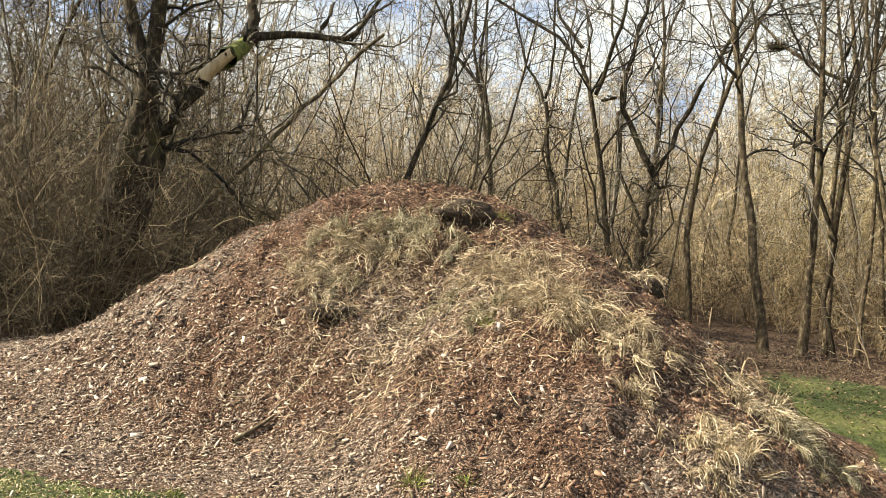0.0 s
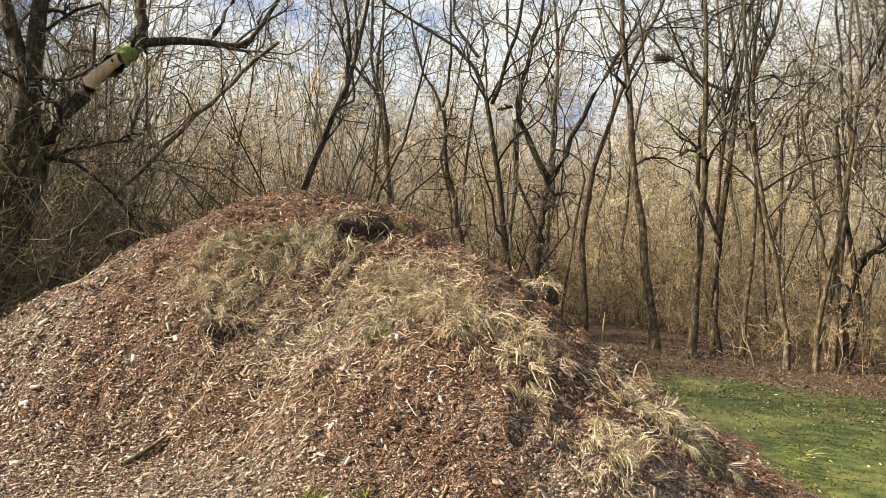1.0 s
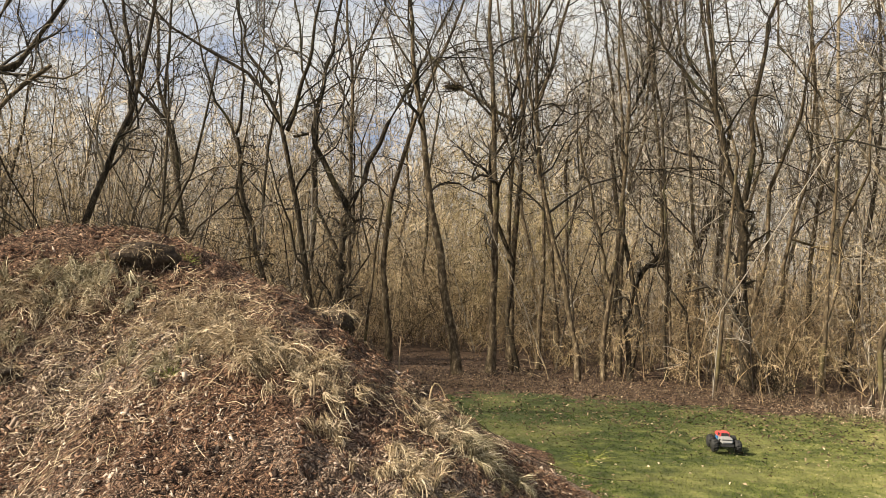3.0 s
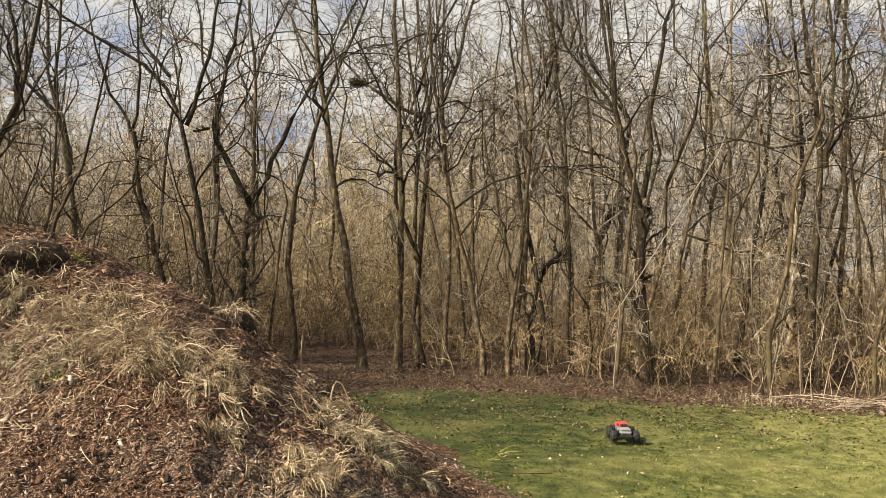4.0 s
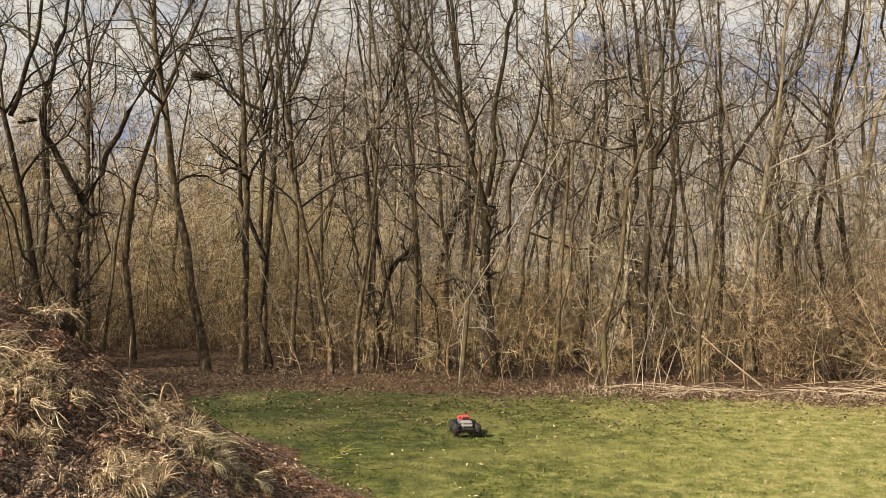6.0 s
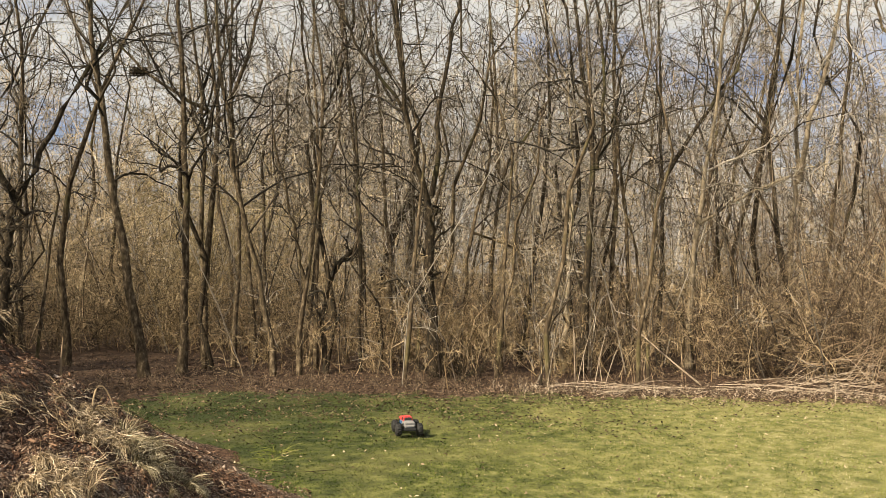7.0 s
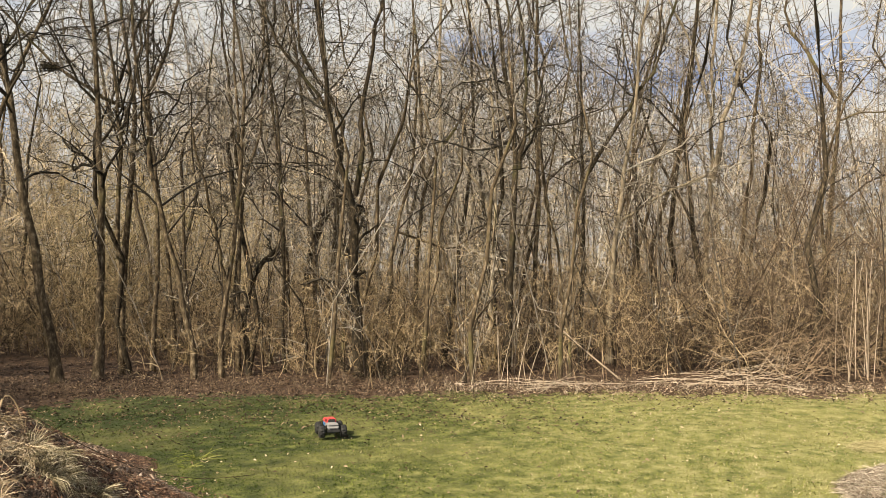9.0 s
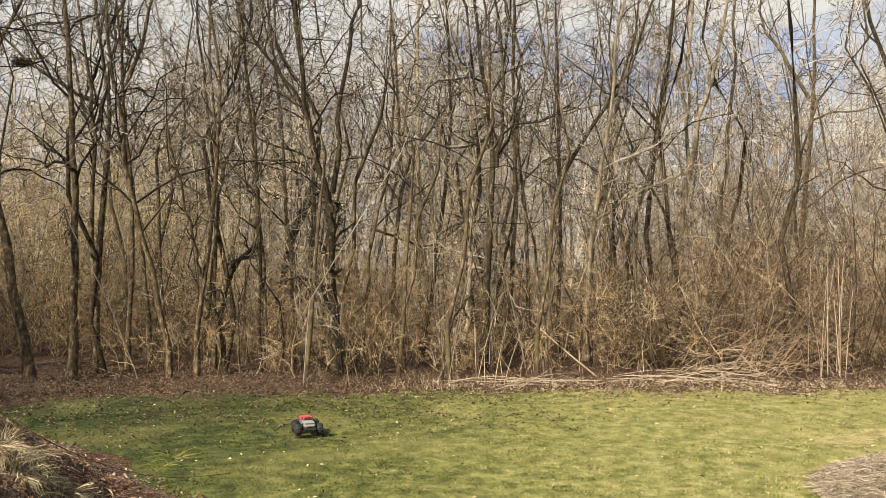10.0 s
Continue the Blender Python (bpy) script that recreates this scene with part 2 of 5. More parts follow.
# ---- mesh helpers ----
def mesh_object(name, verts, faces, mat, parent=None, label="", smooth=True):
    """One mesh object from an array of vertices and arrays of faces of one length each."""
    me = bpy.data.meshes.new(name)
    verts = np.asarray(verts, np.float32).reshape(-1, 3)
    faces = [np.asarray(f, np.int32) for f in (faces if isinstance(faces, (list, tuple)) else [faces])]
    me.vertices.add(len(verts))
    me.vertices.foreach_set("co", verts.ravel())
    loops = np.concatenate([f.ravel() for f in faces])
    sizes = np.concatenate([np.full(len(f), f.shape[1], np.int32) for f in faces])
    me.loops.add(len(loops))
    me.loops.foreach_set("vertex_index", loops)
    me.polygons.add(len(sizes))
    me.polygons.foreach_set("loop_start", np.concatenate([[0], np.cumsum(sizes)[:-1]]).astype(np.int32))
    if smooth:
        me.polygons.foreach_set("use_smooth", np.ones(len(sizes), bool))
    me.materials.append(mat)
    me.update(calc_edges=True)
    ob = new(name, me)
    ob.parent = parent
    if label:
        ob["label"] = label
    return ob


def part(name, bm, mat, parent, label="", smooth=False):
    """Links a bmesh as one mesh object under a thing or a part."""
    me = bpy.data.meshes.new(name)
    bm.to_mesh(me)
    bm.free()
    me.materials.append(mat)
    if smooth:
        me.polygons.foreach_set("use_smooth", np.ones(len(me.polygons), bool))
    ob = new(name, me)
    ob.parent = parent
    if label:
        ob["label"] = label
    return ob


def unit(v):
    return v / np.maximum(np.linalg.norm(v, axis=-1, keepdims=True), 1e-9)


def tubes(P, R, sides):
    """Tapered tubes along the paths P (m, n, 3) with radii R (m, n): vertices and quads."""
    m, n, _ = P.shape
    tan = unit(np.gradient(P, axis=1))
    ref = np.where(np.abs(tan[..., 2:3]) > 0.9, [1.0, 0, 0], [0, 0, 1.0])
    a = unit(np.cross(tan, ref))
    b = np.cross(tan, a)
    w = np.arange(sides) * 2 * np.pi / sides
    ring = a[:, :, None, :] * np.cos(w)[:, None] + b[:, :, None, :] * np.sin(w)[:, None]
    V = P[:, :, None, :] + ring * R[:, :, None, None]
    i = np.arange(m * n * sides).reshape(m, n, sides)
    q = np.stack([i[:, :-1], np.roll(i, -1, 2)[:, :-1], np.roll(i, -1, 2)[:, 1:], i[:, 1:]], -1)
    return V.reshape(-1, 3), q.reshape(-1, 4)


def ribbons(P, R, rng):
    """Thin flat strips along the paths P with half widths R, each turned its own way: vertices and quads."""
    m, n, _ = P.shape
    s = unit(np.cross(unit(P[:, -1] - P[:, 0]), rng.normal(size=(m, 3))))[:, None] * R[..., None]
    i = np.arange(m * n * 2).reshape(m, n, 2)
    q = np.stack([i[:, :-1, 0], i[:, :-1, 1], i[:, 1:, 1], i[:, 1:, 0]], -1)
    return np.stack([P - s, P + s], 2).reshape(-1, 3), q.reshape(-1, 4)


def joined(pieces):
    """Several (vertices, quads) as one."""
    v, f, k = [], [], 0
    for a, b in pieces:
        v.append(a), f.append(b + k)
        k += len(a)
    return np.concatenate(v), np.concatenate(f)


def resample(points, n):
    """A smooth path of n points through a few."""
    p = np.asarray(points, float)
    t = np.linspace(0, len(p) - 1, n)
    out = np.stack([np.interp(t, np.arange(len(p)), p[:, k]) for k in range(3)], 1)
    for _ in range(2):
        out[1:-1] = 0.25 * out[:-2] + 0.5 * out[1:-1] + 0.25 * out[2:]
    return out


def grow(P, R, count, ratio, angle, up, n, rng, u0=0.3, wander=0.18, thin=0.55, tip=0.2):
    """A next order of branches: count on each path, ratio of its length, leaving it at about angle degrees, drawn up by up."""
    m, k, _ = P.shape
    idx = np.repeat(np.arange(m), count)
    u = rng.uniform(u0, 0.98, len(idx)) * (k - 1)
    lo = np.minimum(u.astype(int), k - 2)
    w = (u - lo)[:, None]
    start = P[idx, lo] * (1 - w) + P[idx, lo + 1] * w
    tan = unit(P[idx, lo + 1] - P[idx, lo])
    rad = R[idx, lo] * (1 - w[:, 0]) + R[idx, lo + 1] * w[:, 0]
    length = np.linalg.norm(np.diff(P, axis=1), axis=2).sum(1)[idx]
    perp = unit(np.cross(tan, rng.normal(size=tan.shape)))
    a = np.radians(rng.normal(angle, angle * 0.25, len(idx)))[:, None]
    d = unit(np.cos(a) * tan + np.sin(a) * perp + np.array([0, 0, 1.0]) * up)
    L = length * ratio * rng.uniform(0.5, 1.25, len(idx)) * (1.15 - 0.6 * u / (k - 1))
    pts = [start]
    for _ in range(n - 1):
        d = unit(d + rng.normal(0, wander, d.shape) + np.array([0, 0, 1.0]) * up * 0.25)
        pts.append(pts[-1] + d * (L / (n - 1))[:, None])
    Q = np.stack(pts, 1)
    taper = np.linspace(1, tip, n)
    return Q, np.maximum(rad[:, None] * thin * taper, 0.0016)


# ---- the heap's form and the ground ----
def soft_cone(x, y, cx, cy, height, rx, ry, turn, blunt):
    c, s = math.cos(turn), math.sin(turn)
    u, v = ((x - cx) * c + (y - cy) * s) / rx, (-(x - cx) * s + (y - cy) * c) / ry
    r = np.sqrt(u * u + v * v + blunt)
    return height * np.log1p(np.exp(-8 * (r - 1))) / 8


def ripple(x, y, size, seed):
    """Smooth uneven noise of about +-1 from a few crossing waves."""
    g = np.random.default_rng(seed)
    z = 0
    for k in range(9):
        a, f, ph = g.uniform(0, 2 * np.pi), g.uniform(0.6, 1.9) / size, g.uniform(0, 6.28)
        z = z + np.sin(2 * np.pi * f * (x * math.cos(a) + y * math.sin(a)) + ph + 0.8 * np.sin(f * 3 * x + k))
    return z / 4.2


def heap_height(x, y):
    """Three heaps tipped into one another."""
    z = np.cbrt(soft_cone(x, y, -0.14, 7.517, 2.656, 3.127, 2.244, 0.138, 0.082) ** 3
                + soft_cone(x, y, 0.919, 6.21, 1.863, 2.098, 3.11, 0.075, 0.058) ** 3
                + soft_cone(x, y, -1.559, 8.124, 1.542, 2.549, 2.604, 0.001, 0.043) ** 3)
    z = z + 0.11 * np.exp(-((x + 0.9) / 0.3) ** 2 - ((y - 7.4) / 0.5) ** 2) - 0.1 * np.exp(-((x + 3.25) / 0.5) ** 2 - ((y - 7.9) / 0.9) ** 2) + 0.09 * np.exp(-((x - 2.15) / 0.4) ** 2 - ((y - 5.9) / 0.7) ** 2) + 0.07 * np.exp(-((x - 2.75) / 0.4) ** 2 - ((y - 6.6) / 0.8) ** 2)
    k = np.clip(z / 0.5, 0, 1)
    return z + k * (0.05 * ripple(x, y, 0.9, 3) + 0.035 * ripple(x, y, 0.33, 4) + 0.013 * ripple(x, y, 0.13, 5)) - 0.05


def ground_height(x, y):
    d = np.clip(np.hypot(x, y) / 40 - 0.2, 0, 1)
    return 0.02 * ripple(x, y, 2.5, 7) + 0.25 * d * ripple(x, y, 14, 8) - 0.01


def slope_normal(fn, x, y, e=0.05):
    n = np.stack([-(fn(x + e, y) - fn(x - e, y)) / (2 * e), -(fn(x, y + e) - fn(x, y - e)) / (2 * e), np.ones_like(x)], -1)
    return unit(n)


def surface(x, y):
    return np.maximum(heap_height(x, y), ground_height(x, y))


def grid(x0, x1, y0, y1, step, fn):
    xs, ys = np.arange(x0, x1 + step / 2, step), np.arange(y0, y1 + step / 2, step)
    X, Y = np.meshgrid(xs, ys)
    i = np.arange(X.size).reshape(X.shape)
    q = np.stack([i[:-1, :-1], i[:-1, 1:], i[1:, 1:], i[1:, :-1]], -1).reshape(-1, 4)
    return np.stack([X, Y, fn(X, Y)], -1).reshape(-1, 3), q


# ---- the ground ----
def edge_y(x):
    """Where the wood begins."""
    return np.interp(x, [-30, -6, -4, -2, 3, 5, 12.4, 30], [9.0, 9.6, 9.8, 11.2, 11.9, 10.6, 4.1, -11.5])


def lawn_edge(x):
    """Where the mown grass gives way to fallen leaves."""
    return np.interp(x, [-30, -6, -4, -2, 3, 4.5, 5.75, 7, 8.3, 9.4, 10.3, 11.4, 12.4, 30], [8.6, 9.2, 9.4, 10.8, 10.9, 10.5, 9.95, 9.1, 8.2, 7.05, 6.05, 4.9, 4.0, -11.4])


def lawn_mask(x, y):
    wob = 0.35 * ripple(x, y, 1.6, 21) + 0.15 * ripple(x, y, 0.5, 22)
    right = (x > 3.15 + 0.25 * wob) & (heap_height(x, y) < 0.02)
    front = (y < 3.9 + wob) | ((x < -1.0) & (y < 4.7 + 0.6 * wob) & (x > -3.2 + wob))
    return (right | front) & (y < lawn_edge(x) + 0.9 * wob + 0.36 * ripple(x, y, 0.22, 23) + 0.25 * ripple(x, y, 0.09, 24))


def axis_steps(lo, hi, step, far):
    mid = np.arange(lo, hi + step / 2, step)
    out = [step]
    while sum(out) < far:
        out.append(out[-1] * 1.35)
    c = np.cumsum(out)
    return np.concatenate([(lo - c)[::-1], mid, hi + c])


def build_ground():
    xs, ys = axis_steps(-7, 15, 0.1, 600), axis_steps(1, 13, 0.1, 600)
    X, Y = np.meshgrid(xs, ys)
    i = np.arange(X.size).reshape(X.shape)
    q = np.stack([i[:-1, :-1], i[:-1, 1:], i[1:, 1:], i[1:, :-1]], -1).reshape(-1, 4)
    v = np.stack([X, Y, ground_height(X, Y)], -1).reshape(-1, 3)
    ob = mesh_object("ground", v, q, LITTER)
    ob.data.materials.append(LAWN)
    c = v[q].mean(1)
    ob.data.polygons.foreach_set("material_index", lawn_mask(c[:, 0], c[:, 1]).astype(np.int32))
    return tagged(ob, "grassy ground turning to brown leaf litter under the trees", "ground", kind="structure")


ground = build_ground()


def scatter(rng, n, x0, x1, y0, y1, keep):
    x, y = rng.uniform(x0, x1, n), rng.uniform(y0, y1, n)
    k = keep(x, y)
    return x[k], y[k]


def build_lawn():
    rng = np.random.default_rng(5)
    x, y = scatter(rng, 205000, 2.6, 13.0, 2.0, 11.0, lambda a, b: lawn_mask(a, b) & (np.hypot(a, b) > 5.2) & (np.hypot(a, b) < 13.5) & (a * 0.34 - b * 0.94 < 6))
    thin = rng.random(len(x)) < np.clip(1.2 - np.hypot(x, y) / 16, 0.3, 1) * np.clip((lawn_edge(x) - y + 0.3) / 1.3 + 0.25 * ripple(x, y, 0.7, 24), 0.2, 1)
    x, y = x[thin], y[thin]
    xf, yf = scatter(rng, 5000, -3.2, -0.6, 3.8, 5.3, lawn_mask)
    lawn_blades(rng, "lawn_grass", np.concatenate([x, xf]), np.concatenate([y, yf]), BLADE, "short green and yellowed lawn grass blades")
    x, y = scatter(rng, 90000, 5.0, 13.5, 1.5, 8.5, lambda a, b: lawn_mask(a, b) & (np.hypot(a, b) > 5.2) & (rng.random(len(a)) < np.clip(0.1 + 0.09 * (a - 5) - 0.05 * (b - 4) + 0.25 * ripple(a, b, 0.7, 34), 0, 0.6)))
    xf, yf = scatter(rng, 5000, -3.2, -0.6, 3.8, 5.3, lawn_mask)
    lawn_blades(rng, "dry_lawn_grass", np.concatenate([x, xf]), np.concatenate([y, yf]), DRY_BLADE, "bleached dead grass blades among the green lawn")


def lawn_blades(rng, name, x, y, mat, label):
    n = len(x)
    h = rng.uniform(0.012, 0.026, n) * np.clip(1 + 0.25 * ripple(x, y, 1.1, 31) + 0.25 * ripple(x, y, 0.16, 32), 0.5, 1.15)
    a, lean = rng.uniform(0, 6.28, n), rng.uniform(0.8, 2.2, n)
    d = np.stack([np.cos(a), np.sin(a), 0 * a], 1)
    s = np.stack([-np.sin(a), np.cos(a), 0 * a], 1) * rng.uniform(0.002, 0.0042, n)[:, None]
    b = np.stack([x, y, ground_height(x, y) - 0.004], 1)
    up = np.array([0, 0, 1.0])
    m = b + up * (h * 0.6)[:, None] + d * (h * lean * 0.25)[:, None]
    t = b + up * (h * (1 - 0.3 * lean))[:, None] + d * (h * lean)[:, None]
    v = np.stack([b - s, b + s, m + s * 0.8, m - s * 0.8, t], 1).reshape(-1, 3)
    k = np.arange(n)[:, None] * 5
    ob = mesh_object(name, v, [k + np.array([0, 1, 2, 3]), k + np.array([3, 2, 4])], mat)
    return tagged(ob, label, "grass", kind="stuff")


def build_leaves():
    rng = np.random.default_rng(6)

    def keep(a, b):
        e = b - lawn_edge(a) - 0.35
        p = np.where(e > -0.6, np.clip(1.2 - np.maximum(e, 0) / 7, 0.1, 1), np.clip(0.75 + 0.5 * (e + 0.6) / np.where(a < 8, 2.6, 1.6), 0.025, 1))
        # fewer dark leaves to the right, where the strip is to look sunlit
        p = p * np.where(e < 0.4, 1 - 0.75 * np.clip((a - 8) / 2.5, 0, 1), 1)
        return (rng.random(len(a)) < p) & (heap_height(a, b) < 0.03) & ~((a < 3) & (b < 9))
    x, y = scatter(rng, 150000, -6, 16, 3, 17, keep)
    tagged(leaf_mesh(rng, "fallen_leaves", x, y, 0.01, 0.026, LEAF), "dry brown fallen leaves strewn on the ground", "leaves", kind="stuff")
    x, y = scatter(rng, 60000, 2.6, 15, 1.5, 11, lambda a, b: rng.random(len(a)) < np.where(lawn_mask(a, b), 0.026 + 0.015 * ripple(a, b, 1.4, 26) + 0.015 * (a > 8), 0))
    tagged(leaf_mesh(rng, "lawn_leaves", x, y, 0.008, 0.022, PALE_LEAF), "pale dry leaf scraps scattered over the lawn", "leaves", kind="stuff")
    # paler leaves to the right carry the strip's sunlight in their colour
    x, y = scatter(rng, 90000, 7, 14.5, 1.5, 10, lambda a, b: rng.random(len(a)) < np.exp(-((b - lawn_edge(a) - 0.25) / 0.65) ** 2) * np.clip((a - 7) / 2.5, 0, 1))
    tagged(leaf_mesh(rng, "edge_leaves", x, y, 0.008, 0.022, SUNLIT_LEAF), "pinkish dry leaf scraps along the edge of the lawn, coloured as if sunlit", "leaves", kind="stuff")


def leaf_mesh(rng, name, x, y, small, large, mat):
    n = len(x)
    a, L = rng.uniform(0, 6.28, n), rng.uniform(small, large, n)
    d = np.stack([np.cos(a), np.sin(a), rng.normal(0, 0.35, n)], 1) * L[:, None]
    s = np.stack([-np.sin(a), np.cos(a), rng.normal(0, 0.35, n)], 1) * (L * rng.uniform(0.3, 0.6, n))[:, None]
    c = np.stack([x, y, ground_height(x, y) + rng.uniform(0.008, 0.035, n)], 1)
    curl = np.array([0, 0, 1.0]) * (L * rng.uniform(0.1, 0.5, n))[:, None]
    v = np.stack([c - d, c + d, c + s * 0.9 + curl, c - s * 0.9 + curl], 1).reshape(-1, 3)
    k = np.arange(n)[:, None] * 4
    return mesh_object(name, v, np.concatenate([k + np.array([0, 1, 2]), k + np.array([1, 0, 3])]), mat)


build_lawn()
build_leaves()


# ---- the heap of wood chips ----
def build_heap():
    v, q = grid(-6.2, 4.4, 0.9, 12.6, 0.05, heap_height)
    keep = (v[q][..., 2] > ground_height(v[q][..., 0], v[q][..., 1]) + 0.004).any(1)
    q = q[keep]
    used, inv = np.unique(q, return_inverse=True)
    ob = mesh_object("mound", v[used], inv.reshape(-1, 4), HEAP)
    return tagged(ob, "large heap of red-brown wood chips partly overgrown with dry grass", "mound")


def wedges(c, ax, ay, az):
    """Split chips about the centres c: six-cornered, thick along one edge and sharp along the other."""
    sg = np.array([(-1, -1, -0.6), (1, -0.7, -0.6), (1, 1, 0), (-1, 0.8, 0), (-0.9, -1, 1), (0.9, -0.7, 1)])
    v = c[:, None] + sg[:, 0, None] * ax[:, None] + sg[:, 1, None] * ay[:, None] + sg[:, 2, None] * az[:, None]
    k = np.arange(len(c))[:, None, None] * 6
    f4 = np.array([(0, 3, 2, 1), (4, 5, 2, 3), (0, 1, 5, 4)])
    f3 = np.array([(0, 4, 3), (1, 2, 5)])
    return v.reshape(-1, 3), [(k + f4).reshape(-1, 4), (k + f3).reshape(-1, 3)]


def chip_axes(rng, x, y, L, W, H, rough=0.5):
    n = len(x)
    nor = slope_normal(surface, x, y)
    r = unit(nor + rng.normal(0, rough, (n, 3)))
    a = unit(np.cross(r, rng.normal(size=(n, 3))))
    return a * L[:, None], np.cross(r, a) * W[:, None], r * H[:, None]


def shards(c, ax, ay, az):
    """Thin four-cornered splinters about the centres c."""
    sg = np.array([(-1, -0.5, -0.4), (0.9, -0.8, 0.1), (0.2, 0.9, -0.3), (-0.2, 0.1, 0.9)])
    v = c[:, None] + sg[:, 0, None] * ax[:, None] + sg[:, 1, None] * ay[:, None] + sg[:, 2, None] * az[:, None]
    k = np.arange(len(c))[:, None, None] * 4
    return v.reshape(-1, 3), [(k + np.array([(0, 2, 1), (0, 1, 3), (1, 2, 3), (2, 0, 3)])).reshape(-1, 3)]


def build_chips(heap):
    rng = np.random.default_rng(8)

    def keep(a, b):
        z = heap_height(a, b)
        flat = (z < 0.03) & (a < 3.5) & (b > 2.0) & (b < edge_y(a) + 0.5) & (rng.random(len(a)) < np.clip(1.3 - np.abs(lawn_mask(a, b)) - 0.02 * (4 - a), 0.12, 0.8))
        far = (b < 7.2) | ((z > 1.2) & (b < 8.1)) | ((a < -2) & (b < 9.0)) | (a > 1.2)
        near = (b > 3.7) | (rng.random(len(a)) < 0.1)
        dense = rng.random(len(a)) < np.clip(1.75 - 0.16 * np.hypot(a, b), 0.3, 1)
        return ((z >= 0.03) | flat) & far & near & (a > -5.6) & dense
    for part_of, count, size, form in (("flake", 400000, 0.0098, shards), ("chip", 66000, 0.0108, wedges)):
        x, y = scatter(rng, count, -5.6, 4.0, 2.0, 9.0, keep)
        n = len(x)
        L = np.minimum(rng.lognormal(math.log(size), 0.52, n), 0.036) * np.clip(0.55 + 0.085 * np.hypot(x, y), 0.9, 1.3)
        ax, ay, az = chip_axes(rng, x, y, L, L * rng.uniform(0.18, 0.55, n), L * rng.uniform(0.05, 0.12, n), 0.32)
        c = np.stack([x, y, surface(x, y) + rng.uniform(0.0, 0.014 if form is shards else 0.02, n)], 1)
        z = heap_height(x, y)
        old = rng.random(n) < np.clip(0.82 - 0.45 * np.clip(z - 0.55, 0, 1) * (x < -0.5) - 0.6 * np.maximum(z - 0.4, 0) - 0.55 * np.clip((x - 0.1) / 0.9, 0, 1) + 0.34 * ripple(x, y, 1.3, 44) - 0.6 * np.exp(-((x + 0.15) ** 2 + (y - 5.1) ** 2) / 0.12), 0.05, 0.92)
        for name, mat, label, k in (("fresh_" + part_of, CHIP, "fresh red-brown wood chips", ~old), ("weathered_" + part_of, CHIP_GREY, "sun-bleached grey and pale wood chips", old)):
            v, q = form(c[k], ax[k], ay[k], az[k])
            mesh_object(name, v, q, mat, heap, label, smooth=False)["kind"] = "stuff"


heap = build_heap()
build_chips(heap)


# ---- dry grass ----
def blades(rng, root, n, length, spread, width=0.0011, seg=5, lift=0.08):
    """Dry blades from about root that arch over and lie down the slope in a loose mat."""
    x, y = root[0] + rng.normal(0, spread, n), root[1] + rng.normal(0, spread, n)
    p = np.stack([x, y, surface(x, y) - 0.01], 1)
    nor = slope_normal(surface, x, y, 0.25)
    down = unit(np.stack([nor[:, 0], nor[:, 1], 0 * x], 1) + 1e-6)
    d = unit(nor * rng.uniform(0.3, 1.3, (n, 1)) + down * rng.uniform(0.0, 0.8, (n, 1)) + rng.normal(0, 0.45, (n, 3)))
    L, rest = length * rng.uniform(0.4, 1.25, n), rng.uniform(0.008, lift, n)
    pts = [p]
    for k in range(seg - 1):
        d = unit(d + down * 0.25 - nor * 0.32 + rng.normal(0, 0.34, (n, 3)))
        q = pts[-1] + d * (L / (seg - 1))[:, None]
        q[:, 2] = np.maximum(q[:, 2], surface(q[:, 0], q[:, 1]) + rest * (1 - 0.5 * k / seg))
        pts.append(q)
    P = np.stack(pts, 1)
    return ribbons(P, width * np.linspace(1, 0.3, seg)[None] * rng.uniform(0.6, 1.6, (n, 1)), rng)


def locks(rng, x, y, size, count, per, width=0.0016, seg=6):
    """Tresses of dead grass: blades that leave one crown together, arch, fall over down the slope and fray towards the tip."""
    root = np.stack([x + rng.normal(0, size * 0.42, count), y + rng.normal(0, size * 0.42, count)], 1)
    nor = slope_normal(surface, root[:, 0], root[:, 1], 0.25)
    down = unit(np.stack([nor[:, 0], nor[:, 1], 0 * nor[:, 0]], 1) + 1e-6)
    d0 = unit(nor * rng.uniform(0.2, 1.1, (count, 1)) + down * rng.uniform(0.1, 1.0, (count, 1)) + rng.normal(0, 0.5, (count, 3)))
    turns = rng.normal(0, 0.34, (seg, count, 3))
    i = np.repeat(np.arange(count), per)
    n = len(i)
    p = np.concatenate([root[i] + rng.normal(0, size * 0.045, (n, 2)), np.zeros((n, 1))], 1)
    p[:, 2] = surface(p[:, 0], p[:, 1]) - 0.01
    d = unit(d0[i] + rng.normal(0, 0.22, (n, 3)))
    L = (size * rng.uniform(0.4, 1.15, count))[i] * rng.uniform(0.4, 1.2, n)
    rest = rng.uniform(0.01, 0.05, count)[i] + rng.uniform(0, 0.025, n)
    pts = [p]
    for k in range(seg - 1):
        d = unit(d + down[i] * 0.22 - nor[i] * 0.34 + turns[k][i] + rng.normal(0, 0.15, (n, 3)))
        q = pts[-1] + d * (L / (seg - 1))[:, None]
        q[:, 2] = np.maximum(q[:, 2], surface(q[:, 0], q[:, 1]) + rest * (1 - 0.7 * k / seg))
        pts.append(q)
    return ribbons(np.stack(pts, 1), width * np.linspace(1, 0.35, seg)[None] * rng.uniform(0.6, 1.7, (n, 1)), rng)


